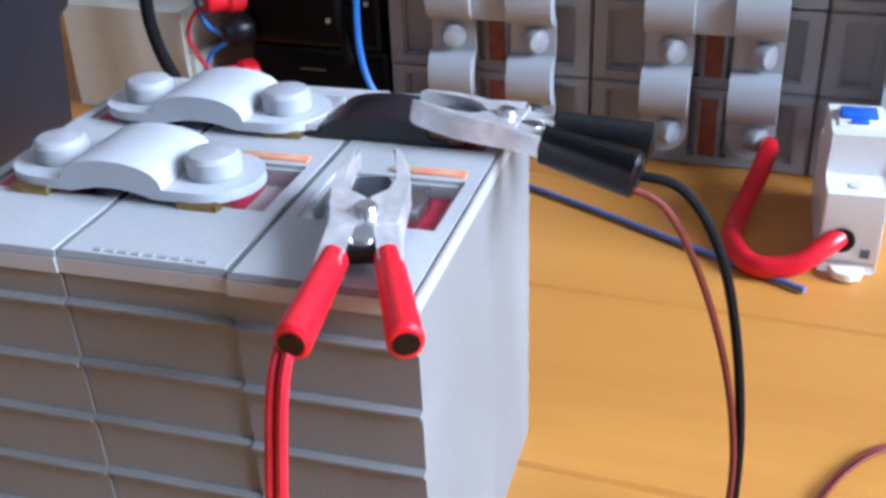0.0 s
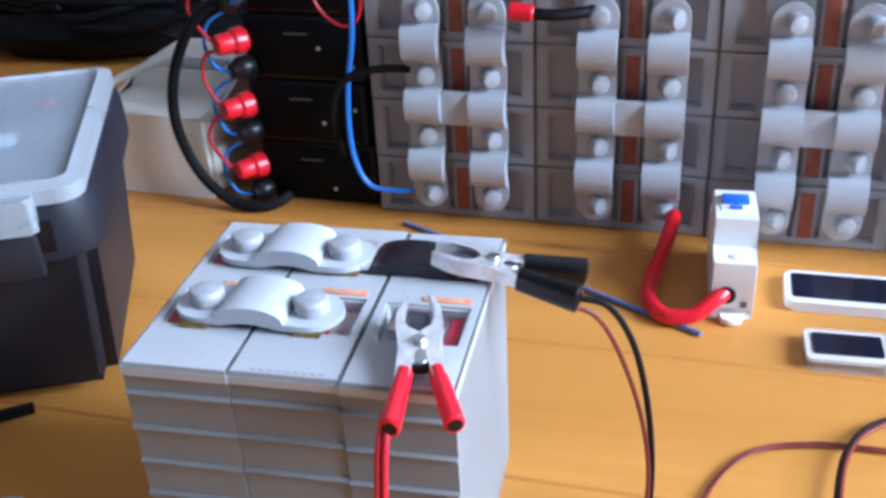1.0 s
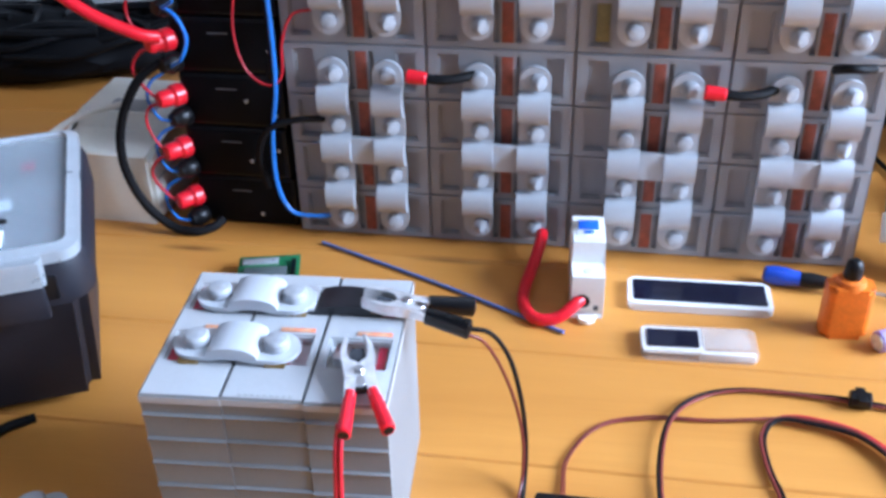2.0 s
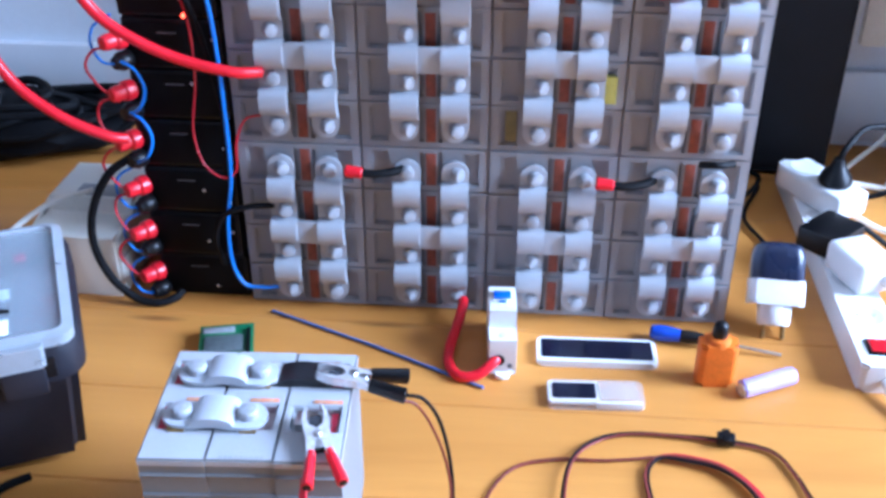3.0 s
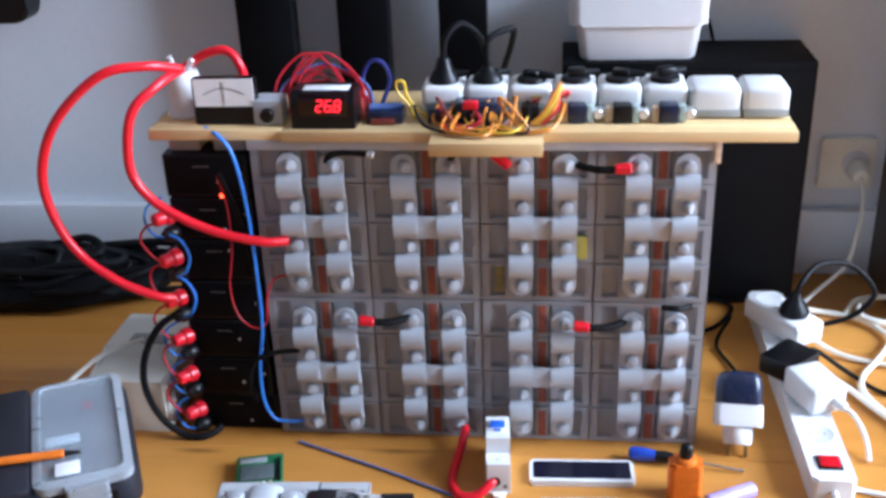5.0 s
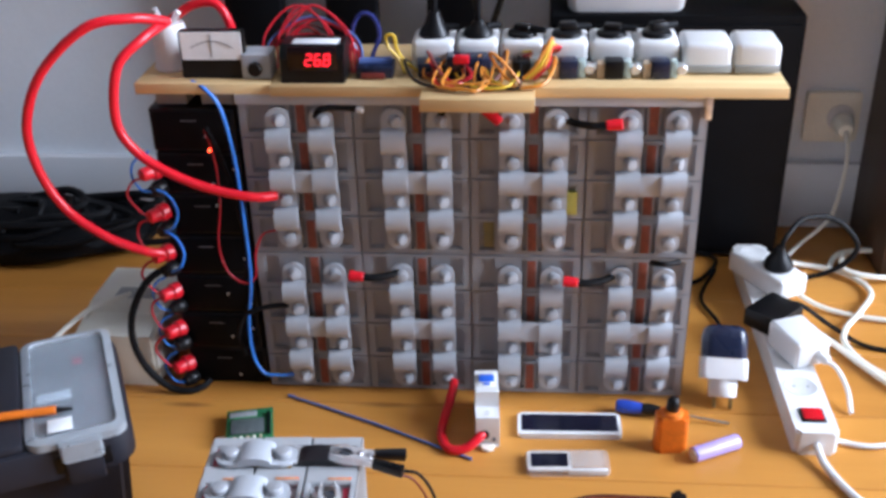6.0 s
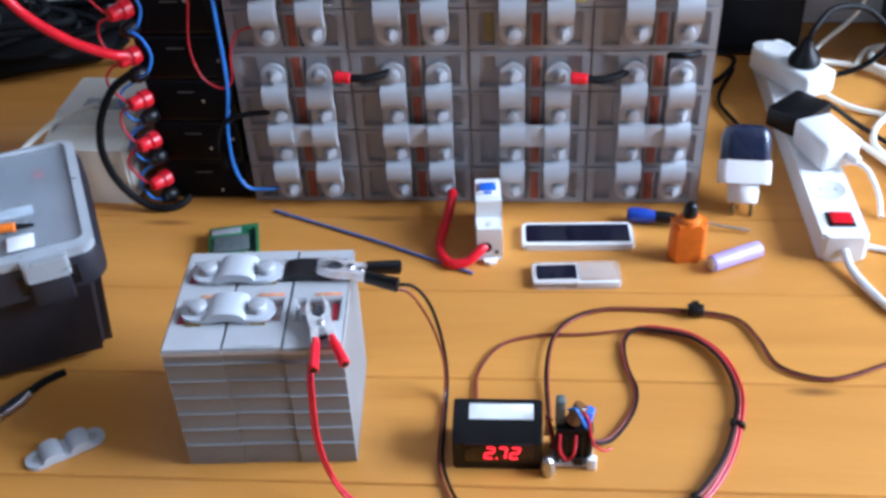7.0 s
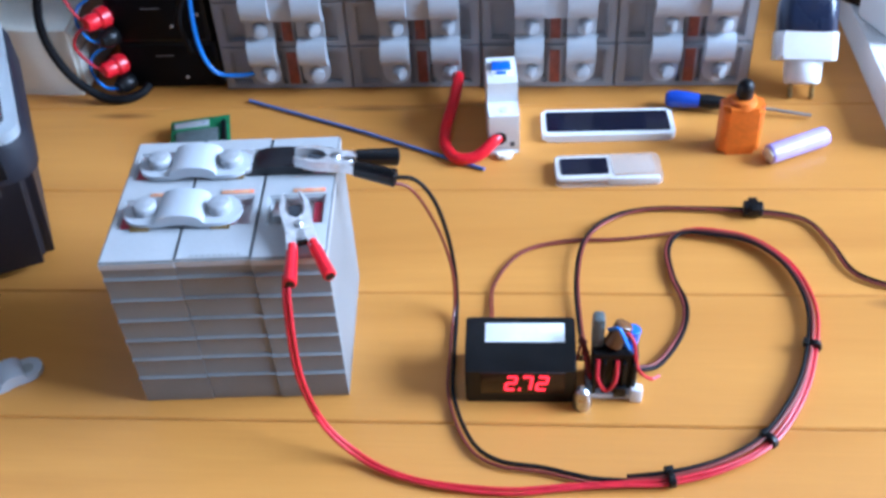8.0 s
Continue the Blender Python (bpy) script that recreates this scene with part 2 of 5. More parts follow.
def cyl(p0, p1, r0, r1=None, seg=20, bevel=0.0, bm=None):
    """A round bar between two places, with softened rims."""
    bm = bm or bmesh.new()
    p0, p1 = Vector(p0), Vector(p1)
    r1 = r0 if r1 is None else r1
    d = p1 - p0
    rot = d.to_track_quat("Z", "Y").to_matrix()
    h = d.length
    rings = [(0, r0 - bevel), (bevel, r0), (h - bevel, r1), (h, r1 - bevel)] if bevel else [(0, r0), (h, r1)]
    loops = [[bm.verts.new(p0 + rot @ Vector((r * math.cos(2 * math.pi * k / seg), r * math.sin(2 * math.pi * k / seg), z))) for k in range(seg)] for z, r in rings]
    for a, b in zip(loops, loops[1:]):
        for k in range(seg):
            bm.faces.new((a[k], a[(k + 1) % seg], b[(k + 1) % seg], b[k]))
    bm.faces.new(loops[0][::-1])
    bm.faces.new(loops[-1])
    return bm


def lathe(rings, seg=28, m=None, bm=None):
    """A turned shape about z from (radius, height) pairs."""
    bm = bm or bmesh.new()
    m = m or Matrix()
    loops = [[bm.verts.new(m @ Vector((r * math.cos(2 * math.pi * k / seg), r * math.sin(2 * math.pi * k / seg), z))) for k in range(seg)] for r, z in rings]
    for a, b in zip(loops, loops[1:]):
        for k in range(seg):
            bm.faces.new((a[k], a[(k + 1) % seg], b[(k + 1) % seg], b[k]))
    bm.faces.new(loops[0][::-1])
    bm.faces.new(loops[-1])
    return bm


def smooth_line(pts, steps=7):
    p = [Vector(q) for q in pts]
    p = [2 * p[0] - p[1]] + p + [2 * p[-1] - p[-2]]
    out = []
    for i in range(1, len(p) - 2):
        a, b, c, d = p[i - 1:i + 3]
        for k in range(steps):
            t = k / steps
            out.append(0.5 * (2 * b + (c - a) * t + (2 * a - 5 * b + 4 * c - d) * t * t + (3 * b - a - 3 * c + d) * t ** 3))
    out.append(p[-2])
    return out


def tube(pts, r, seg=8, steps=7, bm=None, shift=(0, 0, 0)):
    """A flexible lead that passes smoothly through a few places."""
    bm = bm or bmesh.new()
    line = [v + Vector(shift) for v in smooth_line(pts, steps)]
    side = None
    loops = []
    for i, v in enumerate(line):
        d = (line[min(i + 1, len(line) - 1)] - line[max(i - 1, 0)]).normalized()
        if side is None:
            side = d.orthogonal().normalized()
        side = (side - d * side.dot(d)).normalized()
        up = d.cross(side)
        loops.append([bm.verts.new(v + r * (math.cos(2 * math.pi * k / seg) * side + math.sin(2 * math.pi * k / seg) * up)) for k in range(seg)])
    for a, b in zip(loops, loops[1:]):
        for k in range(seg):
            bm.faces.new((a[k], a[(k + 1) % seg], b[(k + 1) % seg], b[k]))
    bm.faces.new(loops[0][::-1])
    bm.faces.new(loops[-1])
    return bm


def twin(pts, r, gap, bm_a, bm_b, r2=None):
    """Two conductors side by side along one line."""
    line = smooth_line(pts, 4)
    left, right = [], []
    last = Vector((1, 0, 0))
    for i, v in enumerate(line):
        d = line[min(i + 1, len(line) - 1)] - line[max(i - 1, 0)]
        n = Vector((-d.y, d.x, 0))
        n = n.normalized() if n.length > 0.35 * d.length else last
        n = n if i == 0 or n.dot(last) >= 0 else -n
        last = n
        w = Vector((0, 0, 0.4 * gap * math.sin(i * 0.5)))
        left.append(v + n * gap + w)
        right.append(v - n * gap - w)
    tube(left, r, steps=2, bm=bm_a)
    tube(right, r2 or r, steps=2, bm=bm_b)


def slab(outline, h0, h1, plane="xy", bm=None, bevel=0.0):
    """A flat outline given thickness: in plan (xy) from height h0 to h1, or upright (xz) from depth h0 to h1."""
    bm = bm or bmesh.new()
    put = (lambda u, v, h: (u, v, h)) if plane == "xy" else (lambda u, v, h: (u, h, v)) if plane == "xz" else (lambda u, v, h: (h, u, v))
    a = [bm.verts.new(put(u, v, h0)) for u, v in outline]
    b = [bm.verts.new(put(u, v, h1)) for u, v in outline]
    n = len(outline)
    fs = [bm.faces.new(a[::-1]), bm.faces.new(b)]
    for k in range(n):
        fs.append(bm.faces.new((a[k], a[(k + 1) % n], b[(k + 1) % n], b[k])))
    if bevel:
        bmesh.ops.bevel(bm, geom=[e for f in fs[:2] for e in f.edges], offset=bevel, segments=2, affect="EDGES")
    return bm


def rounded(x0, x1, y0, y1, r, n=5):
    out = []
    for cx, cy, s in ((x1 - r, y1 - r, 0), (x0 + r, y1 - r, 90), (x0 + r, y0 + r, 180), (x1 - r, y0 + r, 270)):
        out += [(cx + r * math.cos(radians(s + 90 * k / n)), cy + r * math.sin(radians(s + 90 * k / n))) for k in range(n + 1)]
    return out


def stepped(xs, zs, depth, bm, put):
    """A moulded face: a grid of small flats, each at its own depth, with walls between them."""
    nx, nz = len(xs) - 1, len(zs) - 1
    d = [[depth(0.5 * (xs[i] + xs[i + 1]), 0.5 * (zs[j] + zs[j + 1])) for j in range(nz)] for i in range(nx)]
    q = lambda x, z, h: bm.verts.new(put(x, z, h))
    for i in range(nx):
        for j in range(nz):
            h = d[i][j]
            bm.faces.new((q(xs[i], zs[j], h), q(xs[i + 1], zs[j], h), q(xs[i + 1], zs[j + 1], h), q(xs[i], zs[j + 1], h)))
            if i + 1 < nx and abs(d[i + 1][j] - h) > 1e-6:
                g, x = d[i + 1][j], xs[i + 1]
                bm.faces.new((q(x, zs[j], h), q(x, zs[j], g), q(x, zs[j + 1], g), q(x, zs[j + 1], h)))
            if j + 1 < nz and abs(d[i][j + 1] - h) > 1e-6:
                g, z = d[i][j + 1], zs[j + 1]
                bm.faces.new((q(xs[i], z, h), q(xs[i + 1], z, h), q(xs[i + 1], z, g), q(xs[i], z, g)))
    bmesh.ops.remove_doubles(bm, verts=bm.verts, dist=1e-6)


# the four openings of a moulded cell top, along its length: pocket, slot, slot, pocket
CELL_L, CELL_W, CELL_H = 0.123, 0.0465, 0.135
XS = (0, 0.0012, 0.009, 0.0105, 0.0255, 0.027, 0.0565, 0.0605, 0.0745, 0.0785, 0.097, 0.0985, 0.1125, 0.114, 0.1218, CELL_L)
ZS = (0, 0.001, 0.006, 0.0075, 0.0395, 0.041, 0.0455, CELL_W)


def cell_relief(x, z):
    if x < 0.0012 or x > 0.1218:
        return -0.003
    if z < 0.001 or z > 0.0455:
        return -0.0016
    inside = 0.0075 < z < 0.0395
    rim = 0.006 < z < 0.041
    for a, b in ((0.009, 0.027), (0.097, 0.114)):
        if a < x < b and rim:
            return -0.0045 if (a + 0.0015 < x < b - 0.0015 and inside) else -0.0018
    if (0.0565 < x < 0.0605 or 0.0745 < x < 0.0785) and rim:
        return -0.005
    return 0.0


def bridge(pitch, count, width, rise, chord, lift, thick, put, bm=None, cap=True):
    """A moulded cover strap over a row of terminals: flat round each bolt, arched between them, round-ended."""
    bm = bm or bmesh.new()
    end = width / 2
    stations = [(-end * math.cos(radians(a)), end * math.sin(radians(a)), 0.0) for a in (4, 20, 38, 56, 74, 90)]
    for i in range(count - 1):
        c = (i + 0.5) * pitch
        for k in range(11):
            a = radians(180 - 18 * k)
            stations.append((c + chord / 2 * math.cos(a), end, rise * math.sin(a) ** 0.8 if 0 < k < 10 else 0.0))
    last = (count - 1) * pitch
    stations += [(last + end * math.sin(radians(a)), end * math.cos(radians(a)), 0.0) for a in (0, 16, 34, 52, 70, 86)]
    rows = []
    for u, w, h in stations:
        lo = lift + max(0.0, h - thick * 1.6) if h else lift
        rows.append([bm.verts.new(put(u, s * w, z)) for s, z in ((-1, lo), (1, lo), (1, lift + thick + h), (-1, lift + thick + h))])
    for a, b in zip(rows, rows[1:]):
        for k in range(4):
            bm.faces.new((a[k], a[(k + 1) % 4], b[(k + 1) % 4], b[k]))
    bm.faces.new(rows[0][::-1])
    bm.faces.new(rows[-1])
    return bm


def digit_bars(text, size, put, add):
    """Seven-segment figures of slanted bars."""
    seg = {"0": "abcdef", "2": "abged", "7": "abc", "6": "afgedc", "8": "abcdefg", "4": "fgbc"}
    w, h, t = size * 0.5, size, size * 0.13
    bars = {"a": (0, h, w, h), "b": (w, h / 2, w, h), "c": (w, 0, w, h / 2), "d": (0, 0, w, 0), "e": (0, 0, 0, h / 2), "f": (0, h / 2, 0, h), "g": (0, h / 2, w, h / 2)}
    x = 0.0
    for ch in text:
        if ch == ".":
            quads = [(x - w * 0.25, -t / 2, x - w * 0.25 + t, t / 2)]
            step = 0.0
        else:
            quads = []
            for s in seg[ch]:
                x0, y0, x1, y1 = bars[s]
                quads.append((x + x0 - (t / 2 if x0 == x1 else -t * 0.1), y0 - (t / 2 if y0 == y1 else -t * 0.2), x + x1 + (t / 2 if x0 == x1 else -t * 0.1), y1 + (t / 2 if y0 == y1 else -t * 0.2)))
            step = w * 1.65
        bm = bmesh.new()
        for a, b, c, d in quads:
            lo = [bm.verts.new(put(u + v * 0.14, v, 0)) for u, v in ((a, b), (c, b), (c, d), (a, d))]
            hi = [bm.verts.new(put(u + v * 0.14, v, 0.0006)) for u, v in ((a, b), (c, b), (c, d), (a, d))]
            bm.faces.new(hi)
            for k in range(4):
                bm.faces.new((lo[k], lo[(k + 1) % 4], hi[(k + 1) % 4], hi[k]))
        add(bm, ch)
        x += step


# ---- the room ----
def wall(name, *b, paint=None):
    ob = new(name, finish(box(*b), name, paint or WALL))
    return tagged(ob, "grey painted plaster wall" if not paint else "unseen plain wall, darkened to cut bounce light", "wall", kind="structure")


wall("wall_north", -2.9, 3.5, 0.47, 0.57, -0.02, 3.3)
# South, west and east walls stay unseen; darkened to hold back fill light.
wall("wall_south", -2.9, 3.5, -4.1, -4.0, -0.02, 3.3, paint=LOW_BOUNCE)
wall("wall_west", -3.0, -2.9, -4.1, 0.57, -0.02, 3.3, paint=WEST_LOW_BOUNCE)
bm = box(3.4, 3.5, -4.0, 0.47, -0.02, 0.7)
box(3.4, 3.5, -4.0, 0.47, 3.2, 3.3, bm=bm)
box(3.4, 3.5, -4.0, -1.3, 0.7, 3.2, bm=bm)
box(3.4, 3.5, 0.44, 0.47, 0.7, 3.2, bm=bm)
tagged(new("wall_east", finish(bm, "wall_east", LOW_BOUNCE)), "unseen wall, darkened to cut bounce light, with a wide window opening", "wall", kind="structure")
tagged(new("ceiling", finish(box(-3.0, 3.5, -4.1, 0.57, 3.3, 3.4), "ceiling", CEIL)), "unseen ceiling, darkened to cut bounce light", "ceiling", kind="structure")
tagged(new("baseboard", finish(box(-2.9, 3.4, 0.455, 0.47, 0.0, 0.102, 0.004), "baseboard", SKIRT)), "grey painted skirting board along the wall", "baseboard", kind="structure")


# ---- the big battery pack: two tiers of sixteen cells, terminals to the front ----
def cell_mesh(name):
    bm = bmesh.new()
    stepped(XS, ZS, cell_relief, bm, lambda x, z, h: (x, -h, z))
    # the shell behind the moulded face
    c = [(0, 0), (CELL_L, 0), (CELL_L, CELL_W), (0, CELL_W)]
    f = [bm.verts.new((x, 0.0014, z)) for x, z in c]
    g = [bm.verts.new((x, CELL_H, z)) for x, z in c]
    for k in range(4):
        bm.faces.new((f[k], f[(k + 1) % 4], g[(k + 1) % 4], g[k]))
    bm.faces.new(g)
    bmesh.ops.remove_doubles(bm, verts=bm.verts, dist=1e-6)
    return finish(bm, name, CASE)


def bolt_mesh(name, r, h):
    return finish(lathe(((r * 1.0, 0), (r, h * 0.75), (r * 0.86, h * 0.96), (r * 0.5, h * 1.06), (r * 0.2, h * 1.08)), 18), name, BOLT)


pack = thing("battery_pack", "large grey battery pack of stacked cells with linked terminals", "battery pack")
cell_face = cell_mesh("cell")
label_me = finish(box(0.0628, 0.0722, -0.0012, 0.001, 0.0065, 0.0405, 0.0003), "label", LABEL)
up_front = lambda u, w, h: (w, -h, u)
column_me = finish(bridge(CELL_W, 4, 0.0260, 0.0108, 0.0285, 0.004, 0.0035, up_front), "terminal_cover", STRAP)
bolt_me = bolt_mesh("bolt", 0.0070, 0.0080)
link_me = finish(box(-0.0115, 0.0115, -0.0135, -0.008, -0.0125, 0.0125, 0.001), "cross_link", STRAP)
for tier in range(2):
    for col in range(4):
        for row in range(4):
            z = (tier * 4 + row) * CELL_W
            jit = random.uniform(-0.0008, 0.0008)
            c = part("cell", cell_face, CASE, pack, at=pose(col * CELL_L, jit, z))
            part("label", label_me, LABEL, c, "faded red printed strip")
        z0 = tier * 4 * CELL_W + CELL_W / 2
        for k, x in enumerate((0.044, 0.091)):
            strap = part("terminal_cover", column_me, STRAP, pack, "pale grey arched cover strap",
                         at=pose(col * CELL_L + x, 0, z0, random.uniform(-0.3, 0.3), random.uniform(-0.6, 0.6), 0))
            for row in range(4):
                part("bolt", bolt_me, BOLT, strap, at=pose(0, -0.007, row * CELL_W, 90, 0, random.uniform(0, 60)))
        part("cross_link", link_me, STRAP, pack, at=pose(col * CELL_L + 0.0675, 0, z0 + 1.5 * CELL_W))
# upper rail, corner caps and stickers on the pack
part("top_cover", box(0.0, 0.492, -0.0085, CELL_H, 0.3655, 0.3765, 0.0012), STRAP, pack, "pale grey rail along the top edge")
for x, z, w, h, y in ((0.3490, 0.2395, 0.012, 0.026, -0.003), (0.2605, 0.196, 0.011, 0.032, 0.001)):
    part("sticker", box(x, x + w, y - 0.0006, 0.0045, z, z + h, 0.0004), STICKER if z > 0.2 else OLIVE, pack, "faded yellow paper sticker")
part("end_seam", box(0.486, 0.4930, -0.0100, 0.0, 0.352, 0.378, 0.001), CHROME, pack, "shiny metal corner clip")


# black jumper leads with red ends, from one block of cells to the next
def jumper(x, z, side, name="jumper_lead"):
    t = thing(name, "short black jumper lead with a red end cap on battery terminals", "cable", group="jumper leads")
    d = 1 if side > 0 else -1
    part("cap", cyl((x, -0.020, z), (x + d * 0.017, -0.021, z - 0.001), 0.0062, 0.0055, 14, 0.0012), RED, t, "bright red sleeve")
    part("lead", tube(((x + d * 0.015, -0.021, z - 0.001), (x + d * 0.030, -0.020, z - 0.002), (x + d * 0.046, -0.013, z - 0.002), (x + d * 0.056, -0.004, z - 0.002)), 0.0042), CABLE, t)


jumper(0.110, 0.168, 1)
jumper(0.348, 0.166, 1)
jumper(0.403, 0.351, -1)
t = thing("jumper_lead", "black jumper lead with a red end cap below a small board", "cable", group="jumper leads")
part("cap", cyl((0.262, -0.016, 0.366), (0.279, -0.020, 0.352), 0.0062, 0.0055, 14, 0.0012), RED, t, "bright red sleeve")
part("lead", tube(((0.264, -0.016, 0.365), (0.25, -0.012, 0.369), (0.225, -0.01, 0.366), (0.214, -0.006, 0.35)), 0.004), CABLE, t)
t = thing("jumper_lead", "thick black lead arching between two terminal covers", "cable", group="jumper leads")
part("lead", tube(((0.084, -0.006, 0.352), (0.091, -0.009, 0.3605), (0.108, -0.007, 0.3630), (0.130, -0.006, 0.3605)), 0.0036), CABLE, t)
part("ring_terminal", cyl((0.129, -0.010, 0.3620), (0.137, -0.011, 0.361), 0.0036, bevel=0.001), CHROME, t)
t = thing("jumper_lead", "black lead looping over the end terminal cover", "cable", group="jumper leads")
part("lead", tube(((0.445, -0.008, 0.184), (0.452, -0.02, 0.190), (0.462, -0.02, 0.190), (0.474, -0.008, 0.186)), 0.0035), CABLE, t)


# ---- the small stack of three cells on the floor ----
def rib_profile(h):
    """Side of a cell: seven shallow flutes, each ending in a small ledge."""
    out = []
    low = 0.0025
    for k in range(6):
        z = 0.0262 + k * 0.0183
        out += [(0.0013, low), (0.0008, z - 0.0026), (-0.0008, z - 0.0014), (-0.0008, z - 0.0005), (0.0012, z + 0.0002)]
        low = z + 0.001
    return out + [(0.0012, h - 0.004), (0.0002, h - 0.0012), (0.0012, h)]


SX, SY, SH = 0.0, 0.0, 0.1315
UP_XS = (0, 0.0012, 0.017, 0.0182, 0.0310, 0.0325, 0.0585, 0.0597, 0.0810, 0.0825, 0.1085, 0.1097, 0.1218, CELL_L)
UP_ZS = (0, 0.001, 0.0045, 0.0058, 0.0408, 0.0420, 0.0455, CELL_W)


def up_relief(x, z):
    """Top of an upright cell: two terminal wells with a stepped rim."""
    if x < 0.0012 or x > 0.1218 or z < 0.001 or z > 0.0455:
        return -0.0018
    for a, b in ((0.0310, 0.0597), (0.0810, 0.1097)):
        if a < x < b and 0.0045 < z < 0.042:
            return -0.0065 if (a + 0.0014 < x < b - 0.0012 and 0.0058 < z < 0.0408) else -0.0012
    return 0.0


stack = thing("battery_stack", "three grey ribbed battery cells strapped side by side on the floor", "battery pack", at=(0.0262, -0.3880, 0), turn=3.4)
ribs = [(0.0022, 0.0)] + rib_profile(SH)
bm = bmesh.new()
loops = []
for x in (0.0001, CELL_W - 0.0001):
    loops.append([bm.verts.new((x, y, z)) for y, z in ribs] + [bm.verts.new((x, CELL_L - 0.0012 - y, z)) for y, z in ribs[::-1]])
n = len(loops[0])
for k in range(n):
    a, b = k, (k + 1) % n
    if loops[0][a].co.z > SH - 1e-5 and loops[0][b].co.z > SH - 1e-5:
        continue
    bm.faces.new((loops[0][a], loops[0][b], loops[1][b], loops[1][a]))
for l in loops:
    bm.faces.new(l)
upright_me = finish(bm, "cell", SHADE_BODY, 25)
bm = bmesh.new()
stepped(UP_XS, UP_ZS, up_relief, bm, lambda x, z, h: (z, x, SH + h + 0.0002))
skirt = [[bm.verts.new((x, y, z)) for x, y in ((0, 0), (CELL_W, 0), (CELL_W, CELL_L), (0, CELL_L))] for z in (SH - 0.0016, SH - 0.0058)]
for k in range(4):
    bm.faces.new((skirt[0][k], skirt[0][(k + 1) % 4], skirt[1][(k + 1) % 4], skirt[1][k]))
bmesh.ops.remove_doubles(bm, verts=bm.verts, dist=1e-6)
lid_me = finish(bm, "lid", LIT_LID, 25)
tag_me = finish(box(0.020, 0.041, 0.0620, 0.0655, SH - 0.001, SH + 0.0010, 0.0003), "label", LABEL_BRIGHT)
pad_me = finish(box(0.0075, 0.0300, -0.0125, 0.0118, SH - 0.0067, SH - 0.0006, 0.0008), "insulator", CRIMSON)
for k in range(3):
    c = part("cell", upright_me, SHADE_BODY, stack, at=pose(SX + k * (CELL_W + 0.0003), SY + (0, 0.0006, -0.0004)[k], 0))
    part("lid", lid_me, LIT_LID, c, "grey moulded lid, toned paler for the light on top")
    part("label", tag_me, LABEL_BRIGHT, c, "red and orange printed strip")
    for y in (0.0450, 0.0950):
        part("insulator", pad_me, CRIMSON, c, at=pose((-0.0015, 0.0, 0.0095)[k], y, (0, 0, -0.0030)[k]))
side = lambda u, w, h: (u, w, h)
short_me = finish(bridge(0.0480, 2, 0.0275, 0.0068, 0.031, -0.0022, 0.0030, side), "terminal_cover", STRAP)
short_bolt = bolt_mesh("bolt", 0.0076, 0.0062)
for y in (0.0488, 0.0972):
    strap = part("terminal_cover", short_me, STRAP, stack, "pale grey arched cover strap", at=pose(SX + 0.0222, SY + y - 0.0058, SH + 0.0042, 0, 0, random.uniform(-1.5, 1.5)))
    for x in (0, 0.0480):
        part("bolt", short_bolt, BOLT, strap, at=pose(x, 0, 0.001))
for x, y in ((0.0200, 0.0300), (0.071, 0.0300), (0.073, 0.0800)):
    part("terminal", box(SX + x - 0.006, SX + x + 0.006, SY + y - 0.002, SY + y + 0.006, SH - 0.005, SH + 0.0024, 0.0006), BRASS, stack, "dull brass terminal block")
part("terminal", box(0.103, 0.1285, 0.0375, 0.053, SH - 0.0050, SH + 0.0012, 0.001), STEEL, stack, "dull steel terminal block")
# taped lead over the back terminals of the second and third cell
tape = part("taped_link", bridge(0.036, 2, 0.022, 0.0052, 0.034, -0.001, 0.0026, lambda u, w, h: (u, w, h)), BLACK_TAPE, stack, "link wrapped in black tape", at=pose(SX + 0.084, SY + 0.0915, SH + 0.0008))
part("tape_end", box(SX + 0.073, SX + 0.084, SY + 0.081, SY + 0.105, SH + 0.0015, SH + 0.0045, 0.0008), FOIL, stack, "crumpled silver tape end")
part("tape_end", box(SX + 0.108, SX + 0.129, SY + 0.0815, SY + 0.106, SH + 0.0005, SH + 0.0050, 0.001), COPPER_TAPE, stack, "brown tape end")
for k in range(9):
    x = SX + 0.056 + k * 0.0036
    part("print_mark", box(x, x + 0.0022, SY + 0.0030, SY + 0.0044, SH + 0.0002, SH + 0.0005), GREY_TRIM, stack)


